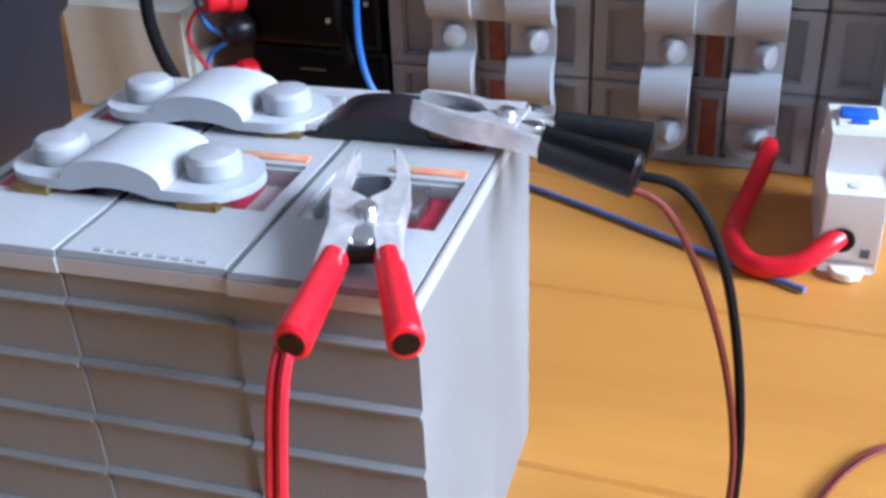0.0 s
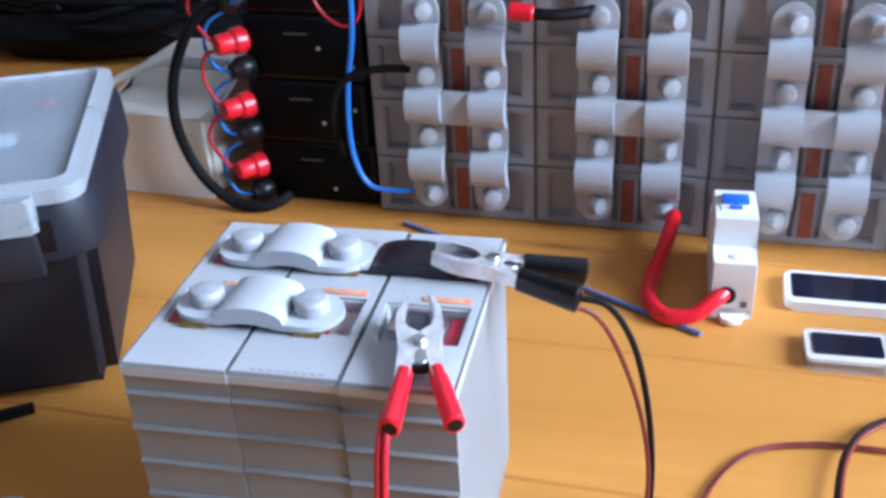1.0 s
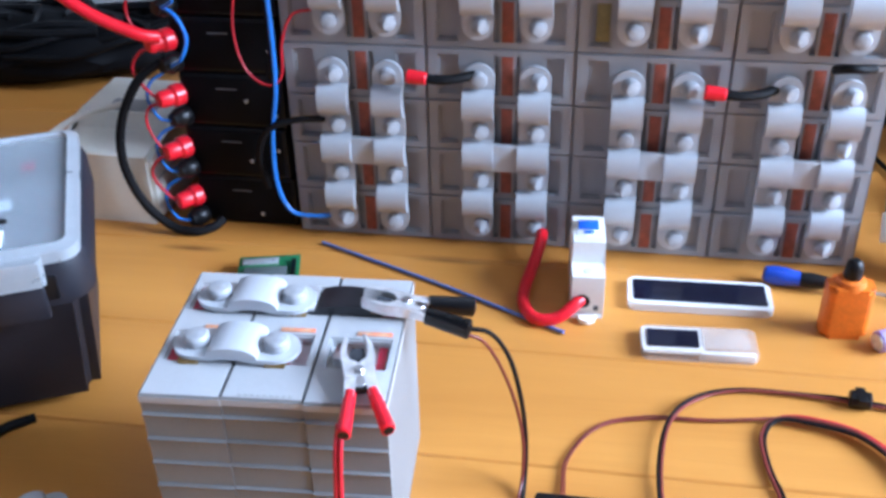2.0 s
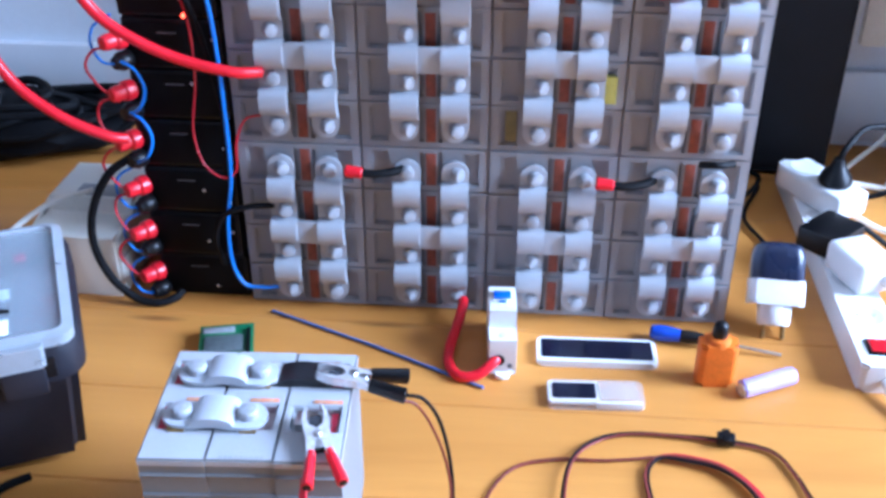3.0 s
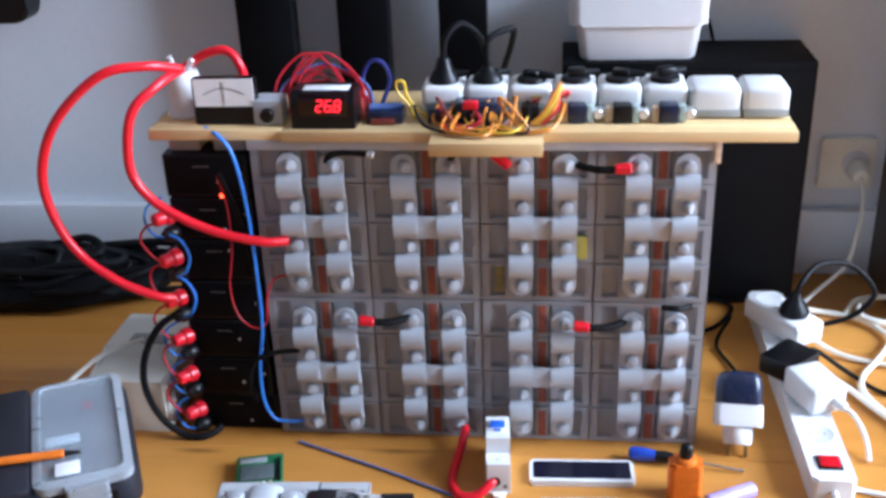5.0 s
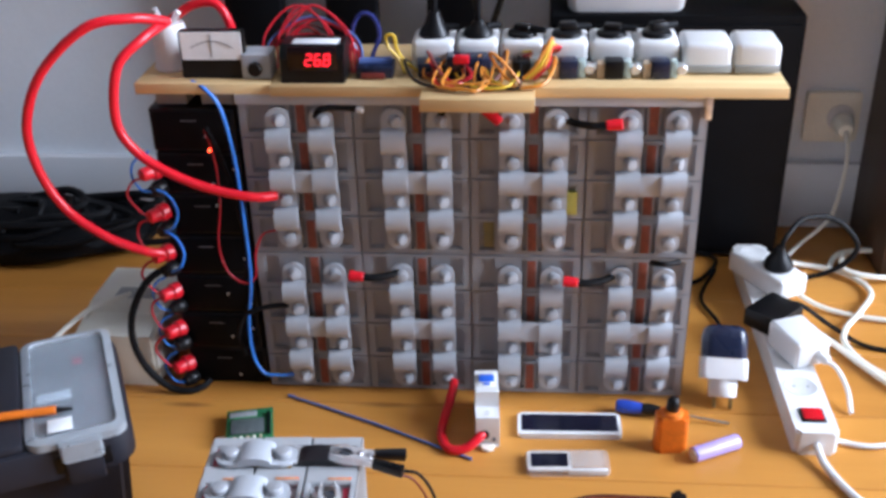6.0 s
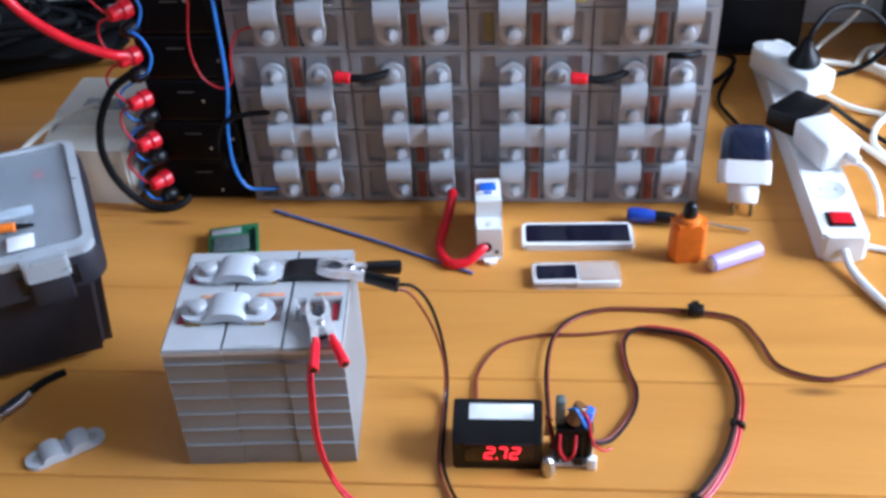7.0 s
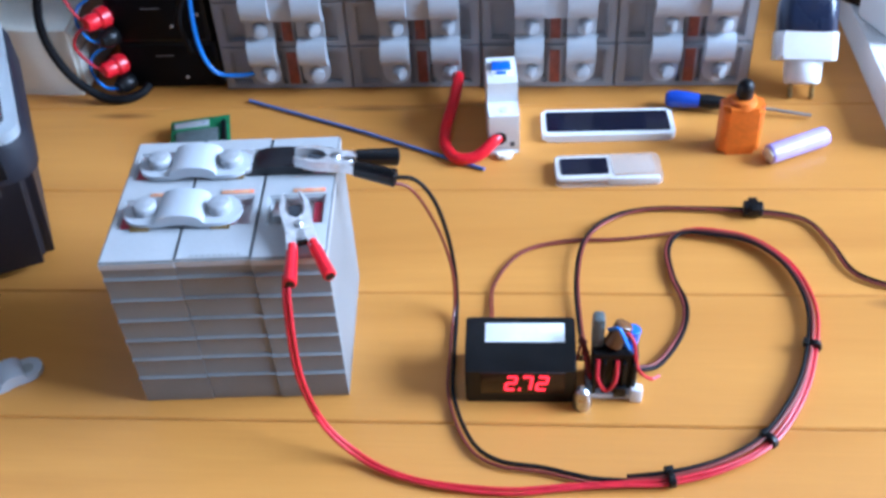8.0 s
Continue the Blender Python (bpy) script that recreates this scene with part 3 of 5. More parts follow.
# ---- crocodile clamps ----
def clamp(name, label, sleeve_mat, spread, r, m, tall=1.25):
    """Jaws along +y from the pivot at the origin, sleeved grips towards -y."""
    c = thing(name, label, "clamp", group="test clamps")
    c.matrix_basis = m
    for s in (-1, 1):
        jaw = [(0.0, -0.005), (s * 0.0084, -0.005), (s * 0.0090, 0.004), (s * 0.0096, 0.012), (s * 0.0090, 0.019), (s * 0.0062, 0.0265), (s * 0.0042, 0.0275), (s * 0.0066, 0.0195), (s * 0.0068, 0.0130), (s * 0.0052, 0.0085), (0.0, 0.0062)]
        bm = slab(jaw if s > 0 else jaw[::-1], -0.0036, 0.0036, bevel=0.0006)
        part("jaw", bm, CHROME, c, "bright nickel-plated jaw")
        arm = [(s * 0.0012, -0.002), (s * 0.0088, -0.003), (s * (spread + 0.0022), -0.018), (s * (spread - 0.0040), -0.018), (s * 0.0032, -0.0085)]
        part("arm", slab(arm if s > 0 else arm[::-1], -0.0032, 0.0032, bevel=0.0005), CHROME, c)
        e = Vector((s * (spread - 0.002), -0.0125, 0))
        d = Vector((s * (spread + 0.0040), -0.041, 0))
        bm = cyl(e, d, r, r * 1.22, 18, 0.0008)
        bmesh.ops.scale(bm, verts=bm.verts, vec=(1, 1, tall))
        grip = part("grip", bm, sleeve_mat, c, "soft vinyl sleeve")
        dd = (d - e).normalized()
        # Black disc for the shade inside the sleeve's hollow end.
        part("grip_end_shade", cyl(d - dd * 0.001, d + dd * 0.0004, r * 0.88, seg=14), BLACK, grip)
    # Black block stands in for the shade in the gap round the spring.
    part("spring_gap_shade", box(-0.0052, 0.0052, -0.0125, -0.003, -0.0026, 0.0022, 0.0008), BLACK, c, "black filler for the shade round the spring")
    part("rivet", cyl((0, 0, -0.0056), (0, 0, 0.0056), 0.0028, bevel=0.0006), STEEL, c)
    part("spring", lathe([(0.0034, -0.003), (0.0042, -0.002), (0.0034, -0.001), (0.0042, 0.0), (0.0034, 0.001), (0.0042, 0.002), (0.0034, 0.003)], 14, pose(0, -0.0075, 0)), STEEL, c)
    # Dark block fills the jaw opening to show the shade inside it.
    part("jaw_gap_shade", box(-0.0045, 0.0045, 0.009, 0.019, -0.006, 0.001, 0.0015), TRAY, c)
    return c


clamp("red_clamp", "nickel crocodile clamp with red grips on a battery terminal", RED, 0.0080, 0.0034, pose(0.1478, -0.3630, 0.1390, 10, 0, 17))
clamp("black_clamp", "nickel crocodile clamp with black grips on a taped terminal", GRIP, 0.0088, 0.0038, pose(0.1610, -0.2935, 0.1375, 9, 4, 92), 1.5)


# ---- leads on the floor ----
def pair_lead(name, label, pts, r, gap, ma, mb, na="black_conductor", nb="red_conductor"):
    t = thing(name, label, "cable")
    a, b = bmesh.new(), bmesh.new()
    twin(pts, r, gap, a, b)
    part(na, a, ma, t)
    part(nb, b, mb, t)
    return t


tr = thing("red_lead", "red twin lead from a clamp running over the floor", "cable")
a, b = bmesh.new(), bmesh.new()
twin(((0.1455, -0.399, 0.134), (0.1455, -0.410, 0.118), (0.147, -0.420, 0.07), (0.157, -0.425, 0.03), (0.176, -0.432, 0.008), (0.200, -0.444, 0.0035), (0.232, -0.453, 0.0035), (0.276, -0.457, 0.0035),
      (0.312, -0.453, 0.0035), (0.347, -0.4505, 0.0045), (0.375, -0.448, 0.0045), (0.411, -0.437, 0.0045), (0.444, -0.416, 0.0045), (0.471, -0.376, 0.0045), (0.487, -0.333, 0.0045), (0.494, -0.293, 0.0045),
      (0.486, -0.250, 0.0045), (0.462, -0.2205, 0.0045), (0.429, -0.211, 0.0045), (0.410, -0.2115, 0.0045)), 0.0014, 0.0014, a, b)
part("conductor", a, RED_WIRE, tr)
part("conductor", b, RED_WIRE, tr)
tb = thing("black_lead", "black and red twin lead from a clamp to a controller", "cable")
part("black_conductor", tube(((0.2000, -0.304, 0.132), (0.214, -0.301, 0.127), (0.225, -0.299, 0.108), (0.232, -0.297, 0.078), (0.236, -0.295, 0.042), (0.2365, -0.296, 0.012), (0.2365, -0.310, 0.0035), (0.2365, -0.340, 0.003), (0.238, -0.380, 0.003),
      (0.251, -0.417, 0.003), (0.269, -0.433, 0.003), (0.298, -0.438, 0.003), (0.326, -0.445, 0.003), (0.350, -0.447, 0.003)), 0.0015), CABLE, tb)
part("red_conductor", tube(((0.1985, -0.306, 0.129), (0.2095, -0.303, 0.122), (0.2195, -0.300, 0.102), (0.2290, -0.298, 0.072), (0.2345, -0.297, 0.040), (0.2350, -0.2985, 0.012), (0.2338, -0.312, 0.003), (0.2335, -0.340, 0.003), (0.2345, -0.381, 0.003),
      (0.2480, -0.420, 0.003), (0.267, -0.4365, 0.003), (0.298, -0.4415, 0.003), (0.326, -0.4485, 0.003), (0.350, -0.450, 0.003)), 0.0011), DARK_RED, tb)
pair_lead("black_lead", "black twin lead bundled with red round the loop", ((0.350, -0.4455, 0.0035), (0.375, -0.444, 0.0065), (0.409, -0.433, 0.0065), (0.440, -0.412, 0.0065), (0.467, -0.374, 0.0065), (0.483, -0.333, 0.0065), (0.490, -0.293, 0.0065),
          (0.482, -0.253, 0.0065), (0.460, -0.225, 0.0065), (0.429, -0.2155, 0.0065), (0.407, -0.214, 0.005), (0.396, -0.231, 0.003), (0.397, -0.262, 0.003), (0.403, -0.292, 0.003), (0.397, -0.320, 0.003), (0.378, -0.350, 0.004), (0.360, -0.360, 0.010)), 0.0014, 0.0013, CABLE, DARK_RED)
pair_lead("thin_lead", "thin brown and red twin wire from a panel meter", ((0.262, -0.322, 0.012), (0.262, -0.303, 0.003), (0.263, -0.270, 0.0022), (0.283, -0.235, 0.0022), (0.318, -0.221, 0.0022), (0.362, -0.218, 0.0022), (0.411, -0.2105, 0.0035)), 0.0008, 0.0009, DARK_RED, DARK_RED)
pair_lead("thin_lead", "dark twin lead with a ferrite bead", ((0.327, -0.345, 0.02), (0.326, -0.321, 0.005), (0.325, -0.269, 0.006), (0.333, -0.225, 0.007), (0.355, -0.194, 0.003), (0.387, -0.182, 0.003), (0.432, -0.182, 0.003), (0.467, -0.186, 0.004), (0.506, -0.195, 0.003), (0.521, -0.223, 0.003),
          (0.534, -0.259, 0.003), (0.576, -0.273, 0.003), (0.628, -0.253, 0.003), (0.70, -0.22, 0.003), (0.80, -0.21, 0.003)), 0.0012, 0.0011, CABLE, DARK_RED)
bead = thing("ferrite_bead", "small black ferrite bead clipped on a lead", "ferrite bead")
part("shell", cyl((0.460, -0.1855, 0.0065), (0.475, -0.187, 0.0065), 0.0065, seg=10, bevel=0.001), BLACK, bead)
part("latch", box(0.464, 0.471, -0.195, -0.179, 0.009, 0.0125, 0.0008), BLACK, bead)
for x, y, a in ((0.377, -0.447, 12), (0.443, -0.4155, 38), (0.4865, -0.333, 75)):
    tie = thing("cable_tie", "black cable tie round a bundle of leads", "cable tie", at=(x, y, 0), turn=a, group="cable ties")
    part("band", cyl((-0.0022, 0, 0.0052), (0.0022, 0, 0.0052), 0.0052, seg=12, bevel=0.0006), BLACK, tie)
    part("head", box(-0.003, 0.003, 0.004, 0.008, 0.005, 0.0095, 0.0006), BLACK, tie)
rod = thing("blue_wire", "straight length of stiff blue wire on the floor", "wire")
part("wire", tube(((0.026, -0.022, 0.002), (0.10, -0.055, 0.002), (0.145, -0.0755, 0.002), (0.20, -0.103, 0.002), (0.2515, -0.1285, 0.002)), 0.0016), ROD_BLUE, rod)


# ---- panel meter on the floor ----
def panel_meter(name, label, w, d, h, text, size, at, turn=0.0, slope=0.35, rise=0.36, shift=0.36):
    t = thing(name, label, "panel meter", at=at, turn=turn, group="panel meters")
    prof = [(0, 0), (d, 0), (d, h * 0.9), (d * 0.9, h), (d * slope, h), (d * 0.05, h * 0.78), (0, h * 0.74)]
    part("case", slab(prof, 0, w, "yz", bevel=0.0012), BLACK, t, "glossy black plastic case")
    part("window", box(w * 0.14, w * 0.9, -0.0012, 0.001, h * (rise - 0.12), h * (rise + 0.38), 0.0005), DIGIT_OFF, t, "dark red display window")
    x0 = w * shift
    digit_bars(text, size, lambda u, v, q: (x0 + u, -0.0014 - q, h * rise + v), lambda bm, ch: part("decimal_point" if ch == "." else "digit", bm, DIGITS, t, "lit red figure"))
    part("name_label", box(w * 0.18, w * 0.9, d * (slope + 0.03), d * (slope + 0.42), h - 0.0004, h + 0.0006, 0.0002), PAPER, t, "blank white paper label")
    return t


panel_meter("panel_meter", "black panel meter with lit red figures on the floor", 0.0735, 0.044, 0.041, "2.72", 0.0125, (0.2465, -0.3825, 0), 0.5)

# ---- small charge controller beside it ----
con = thing("controller_module", "small black controller with wires and a round knob", "electronic module", at=(0.3465, -0.372, 0))
part("board", box(-0.0165, 0.0135, -0.006, 0.018, 0.0, 0.004, 0.0006), WHITE, con)
part("heatsink", box(-0.014, 0.0125, -0.002, 0.014, 0.004, 0.034, 0.002), BLACK, con)
for k in range(5):
    part("fin", box(-0.0135 + k * 0.0056, -0.0115 + k * 0.0056, -0.006, -0.0015, 0.005, 0.030, 0.0004), BLACK, con)
part("plate", box(-0.0145, -0.0075, 0.003, 0.012, 0.034, 0.057, 0.002), CHIP, con)
part("coil", cyl((-0.003, 0.004, 0.036), (0.004, 0.008, 0.050), 0.0055, seg=14, bevel=0.001), COPPER_TAPE, con)
part("cap", cyl((0.007, 0.008, 0.033), (0.009, 0.008, 0.046), 0.0045, bevel=0.0008), BLUE_KNOB, con)
part("terminal", box(-0.001, 0.006, -0.0085, -0.004, 0.004, 0.012, 0.0008), BLACK, con)
part("foot", box(0.0085, 0.0155, -0.009, -0.003, 0.0, 0.011, 0.001), WHITE, con)
part("wire", tube(((-0.011, -0.004, 0.032), (-0.011, -0.010, 0.022), (-0.006, -0.011, 0.013), (-0.001, -0.010, 0.020), (0.0, -0.005, 0.032)), 0.0012), RED_WIRE, con)
part("wire", tube(((0.0, 0.006, 0.048), (0.008, 0.0, 0.045), (0.012, -0.004, 0.025), (0.02, 0.0, 0.012), (0.026, 0.004, 0.01)), 0.0011), RED_WIRE, con)
part("wire", tube(((-0.005, 0.008, 0.045), (0.0, 0.0, 0.053), (0.006, -0.002, 0.04), (0.011, 0.004, 0.03)), 0.0011), BLUE, con)
con.scale = (1.15, 1.1, 1.15)
for k in range(3):
    part("wire", tube(((-0.021 + 0.002 * k, 0.020, 0.006), (-0.0195 + 0.002 * k, 0.012, 0.030 - 0.004 * k), (-0.017, 0.004, 0.022 - 0.004 * k), (-0.014, -0.001, 0.012)), 0.0010), (RED_WIRE, DARK_RED, DARK_RED)[k], con)
part("wire", tube(((-0.02, 0.022, 0.02), (-0.02, 0.010, 0.036), (-0.016, 0.004, 0.025), (-0.015, 0.0, 0.012)), 0.0013), DARK_RED, con)
knob = thing("chrome_knob", "small grey metal knob between meter and controller", "knob", at=(0.3245, -0.385, 0))
part("body", lathe([(0.0055, 0), (0.0062, 0.002), (0.006, 0.010), (0.0045, 0.016), (0.002, 0.018)], 18), STEEL, knob)


# ---- circuit breaker lying on its back, with a thick red cable ----
mcb = thing("circuit_breaker", "white modular circuit breaker lying on its back", "circuit breaker", at=(0.2655, -0.066, 0), turn=4)
side_profile = [(-0.038, 0.0), (0.038, 0.0), (0.040, 0.004), (0.040, 0.040), (0.024, 0.041), (0.023, 0.060), (-0.021, 0.062), (-0.022, 0.043), (-0.040, 0.041), (-0.040, 0.010), (-0.036, 0.004)]
part("housing", slab(side_profile, -0.0132, 0.0132, "yz", bevel=0.0007), WHITE, mcb)
part("lever_well", box(-0.0095, 0.0095, -0.010, 0.014, 0.0595, 0.0622, 0.0006), PAPER, mcb)
part("lever", box(-0.0085, 0.0085, -0.002, 0.010, 0.060, 0.0645, 0.0010), BLUE_KNOB, mcb, "blue switching lever")
part("lever_mark", box(-0.004, 0.004, -0.0085, -0.0045, 0.0615, 0.0635, 0.0005), BLUE_KNOB, mcb)
part("cable_hole", cyl((-0.004, -0.0395, 0.018), (-0.004, -0.0408, 0.018), 0.0062, seg=16), BLACK, mcb)
part("screw_hole", cyl((0.0, -0.0315, 0.0405), (0.0, -0.0315, 0.0424), 0.0036, seg=14), SOCKET_DARK, mcb)
part("vent", box(0.005, 0.009, -0.0412, -0.0398, 0.010, 0.014), INK, mcb)
part("rail_clip", slab([(-0.008, -0.040), (0.008, -0.040), (0.006, -0.047), (0.002, -0.049), (-0.002, -0.049), (-0.006, -0.047)], 0.001, 0.005, bevel=0.0005), CREAM, mcb)
rc = thing("red_power_cable", "thick red cable from pack terminal to circuit breaker", "cable")
part("jacket", tube(((0.2245, -0.013, 0.022), (0.2245, -0.024, 0.021), (0.221, -0.045, 0.013), (0.2155, -0.075, 0.0055), (0.217, -0.100, 0.0055), (0.228, -0.1175, 0.0055), (0.245, -0.118, 0.008), (0.258, -0.110, 0.016), (0.263, -0.104, 0.0185)), 0.0052, 14), RED, rc)


# ---- small things on the floor in front of the pack ----
def solar_strip(name, label, x0, x1, y0, y1, h, turn, half=False):
    w, d = x1 - x0, y1 - y0
    t = thing(name, label, "solar light" if not half else "plastic case", at=((x0 + x1) / 2, (y0 + y1) / 2, 0), turn=turn)
    part("shell", slab(rounded(-w / 2, w / 2, -d / 2, d / 2, 0.005), 0, h, bevel=0.0012), WHITE if not half else CASE_CLEAR, t)
    if half:
        part("window", slab(rounded(-w / 2 + 0.005, 0.0, -d / 2 + 0.008, d / 2 - 0.006, 0.0015), h - 0.0002, h + 0.0008), GLASS_DARK, t, "small dark window")
        part("card", slab(rounded(0.003, w / 2 - 0.006, -d / 2 + 0.008, d / 2 - 0.003, 0.002), h - 0.0002, h + 0.0007), CASE_CLEAR, t, "clear half of the lid")
        part("white_frame", slab(rounded(-w / 2 + 0.001, 0.004, -d / 2 + 0.003, d / 2 - 0.002, 0.003), h - 0.003, h - 0.0002), WHITE, t)
        part("edge_strip", box(0.0, w / 2 - 0.003, -d / 2 + 0.001, -d / 2 + 0.005, 0.001, h, 0.0005), WHITE, t)
    else:
        part("panel", slab(rounded(-w / 2 + 0.0042, w / 2 - 0.0042, -d / 2 + 0.0058, d / 2 - 0.0042, 0.002), h - 0.0002, h + 0.0006), GLASS_DARK, t, "dark glossy solar cell window")
    return t


solar_strip("solar_module", "white framed module with a long dark glossy window", 0.301, 0.4175, -0.0865, -0.047, 0.0070, 1.5)
solar_strip("clear_case", "small clear plastic case with a dark window", 0.3115, 0.4005, -0.150, -0.1145, 0.0075, 3.0, True)

drv = thing("screwdriver", "screwdriver with a blue and black handle on the floor", "screwdriver", at=(0.410, -0.0335, 0.0095), turn=-9)
m = pose(0, 0, 0, 0, 90, 0)
part("handle", lathe([(0.004, 0.003), (0.0070, 0.005), (0.0082, 0.012), (0.0078, 0.022), (0.0068, 0.028), (0.0064, 0.033)], 16, m), BLUE_GRIP, drv, "blue plastic handle")
part("collar", lathe([(0.0062, 0.033), (0.0070, 0.042), (0.0055, 0.054), (0.0040, 0.062), (0.003, 0.064)], 16, m), BLACK, drv, "black rubber collar")
part("shaft", cyl((0.06, 0, 0), (0.131, 0, -0.006), 0.0016, seg=10), STEEL, drv)

bot = thing("orange_bottle", "small orange plastic bottle with a black nozzle cap", "bottle", at=(0.4685, -0.0945, 0), turn=3)
part("body", slab(rounded(-0.0175, 0.0175, -0.0115, 0.0115, 0.006), 0.0, 0.046, bevel=0.0035), ORANGE, bot)
part("neck", lathe([(0.0125, 0.044), (0.0105, 0.050), (0.0075, 0.0515)], 18), ORANGE, bot)
part("cap", lathe([(0.0066, 0.0510), (0.0072, 0.0530), (0.0070, 0.0600), (0.0060, 0.0645), (0.0035, 0.0670), (0.0012, 0.0675)], 16), BLACK, bot, "black nozzle cap")

bat = thing("lilac_cell", "lilac cylindrical lithium cell lying on the floor", "battery", at=(0.4905, -0.1185, 0.0088), turn=27)
part("sleeve", lathe([(0.0074, 0.0005), (0.0086, 0.0018), (0.0087, 0.056), (0.0080, 0.0582), (0.0060, 0.0588)], 22, pose(0, 0, 0, 0, 90, 0)), LILAC, bat)
part("end_cap", lathe([(0.0066, 0), (0.0066, 0.0009), (0.003, 0.0012)], 18, pose(0.0003, 0, 0, 0, -90, 0)), CHROME, bat, "bare shiny metal end")

chg = thing("plug_adapter", "white plug adapter with a navy blue domed back", "plug")
chg.matrix_basis = pose(0.5365, -0.017, 0.0124, 56, 0, -4)
m = pose(0, 0, 0, -92, 0, 0)
part("pin_base", lathe([(0.0145, 0.0), (0.0160, 0.002), (0.0170, 0.020), (0.016, 0.022)], 24, m), WHITE, chg)
part("body", slab(rounded(-0.0265, 0.0265, -0.018, 0.018, 0.006), 0.021, 0.046, "xz", bevel=0.003), WHITE, chg)
bm = bmesh.new()
loops = [[bm.verts.new((u * f, h, v * f)) for u, v in rounded(-0.0258, 0.0258, -0.018, 0.019, 0.012)] for f, h in ((0.97, 0.0458), (1.0, 0.047), (1.0, 0.064), (0.985, 0.071), (0.93, 0.077), (0.82, 0.081), (0.62, 0.0832), (0.3, 0.084))]
for a, b in zip(loops, loops[1:]):
    for k in range(len(a)):
        bm.faces.new((a[k], a[(k + 1) % len(a)], b[(k + 1) % len(a)], b[k]))
bm.faces.new(loops[0][::-1])
bm.faces.new(loops[-1])
part("dome", bm, NAVY, chg, "dark navy domed half")
for s in (-1, 1):
    part("pin", cyl((s * 0.0095, 0.002, 0), (s * 0.0095, -0.013, -0.001), 0.0022, seg=12, bevel=0.0006), BRASS, chg)

pcb = thing("circuit_board", "small green circuit board with a grey chip", "circuit board", at=(-0.003, -0.0925, 0), turn=13)
part("board", box(-0.0265, 0.0265, -0.029, 0.029, 0.0100, 0.0118, 0.0003), GREEN, pcb)
part("chip", box(-0.021, 0.016, -0.018, 0.008, 0.0118, 0.0145, 0.0006), CHIP, pcb)
part("shield", box(-0.023, 0.008, 0.0145, 0.0225, 0.0118, 0.0142, 0.0005), FOIL, pcb)
part("battery_holder", box(-0.0255, 0.0255, -0.028, 0.028, 0.0, 0.0100, 0.002), BLACK, pcb)
part("header", box(0.0195, 0.0235, -0.022, 0.018, 0.0118, 0.0150, 0.0004), BLACK, pcb)
for k in range(5):
    part("component", box(-0.018 + k * 0.0072, -0.0148 + k * 0.0072, -0.026, -0.0215, 0.0118, 0.0132, 0.0003), CREAM if k % 2 else BEIGE, pcb)

# spare double strap lying on the floor
sp = thing("spare_strap", "loose grey terminal cover strap on the floor", "terminal cover", at=(-0.112, -0.391, 0), turn=35)
part("strap", bridge(0.0235, 3, 0.021, 0.0065, 0.018, 0.0002, 0.0035, lambda u, w, h: (u + 0.006, w, h)), STRAP, sp)
for k in (0, 2):
    part("hole", cyl((0.006 + k * 0.0235, 0, 0.003), (0.006 + k * 0.0235, 0, 0.0042), 0.0045, seg=14), GREY_TRIM, sp)
pr = thing("metal_probe", "metal-tipped black probe lead on the floor by the toolbox", "probe")
part("tip", slab([(-0.166, -0.349), (-0.158, -0.345), (-0.146, -0.326), (-0.141, -0.312), (-0.146, -0.309), (-0.154, -0.318), (-0.165, -0.338)], 0.001, 0.008, bevel=0.001), STEEL, pr)
part("lead", tube(((-0.144, -0.311, 0.005), (-0.136, -0.298, 0.005), (-0.128, -0.289, 0.004), (-0.12, -0.283, 0.004)), 0.0035), CABLE, pr)


# ---- toolbox with clear compartment lids ----
box_t = thing("toolbox", "charcoal plastic toolbox with a frosted clear compartment lid", "toolbox", at=(-0.084, -0.250, 0), turn=25.5)
bm = bmesh.new()
lower = [bm.verts.new(v) for v in ((-0.24, 0, 0), (0, 0, 0), (0, 0.150, 0), (-0.24, 0.150, 0))]
upper = [bm.verts.new(v) for v in ((-0.245, -0.020, 0.128), (0.0105, -0.020, 0.128), (0.0105, 0.152, 0.128), (-0.245, 0.154, 0.128))]
fs = [bm.faces.new(lower[::-1]), bm.faces.new(upper)]
for k in range(4):
    fs.append(bm.faces.new((lower[k], lower[(k + 1) % 4], upper[(k + 1) % 4], upper[k])))
bmesh.ops.bevel(bm, geom=bm.edges[:], offset=0.010, segments=3, affect="EDGES")
part("body", bm, CHARCOAL, box_t)
# the hollow upper rim: a deep rounded flap round the trays
bm = bmesh.new()
loops = [[bm.verts.new((u, v, z)) for u, v in rounded(-0.252 - g, 0.0165 + g, -0.0335 - g, 0.1575 + g, 0.026 + g, 7)] for g, z in ((-0.004, 0.106), (-0.0006, 0.108), (0.0, 0.112), (-0.001, 0.134), (-0.003, 0.140), (-0.006, 0.1418))]
for a, b in zip(loops, loops[1:]):
    for k in range(len(a)):
        bm.faces.new((a[k], a[(k + 1) % len(a)], b[(k + 1) % len(a)], b[k]))
bm.faces.new(loops[0][::-1])
bm.faces.new(loops[-1])
part("rim", bm, CHARCOAL, box_t)
part("spine", box(-0.118, -0.080, -0.028, 0.155, 0.1405, 0.1515, 0.005), CHARCOAL, box_t, "charcoal ridge beside the lid")
x0, x1, ya, yb = -0.078, 0.0120, -0.032, 0.154
lid = part("lid", slab(rounded(x0 + 0.004, x1 - 0.004, ya + 0.004, yb - 0.004, 0.012), 0.1470, 0.1492, bevel=0.0006), CLEAR, box_t, "frosted clear plastic lid")
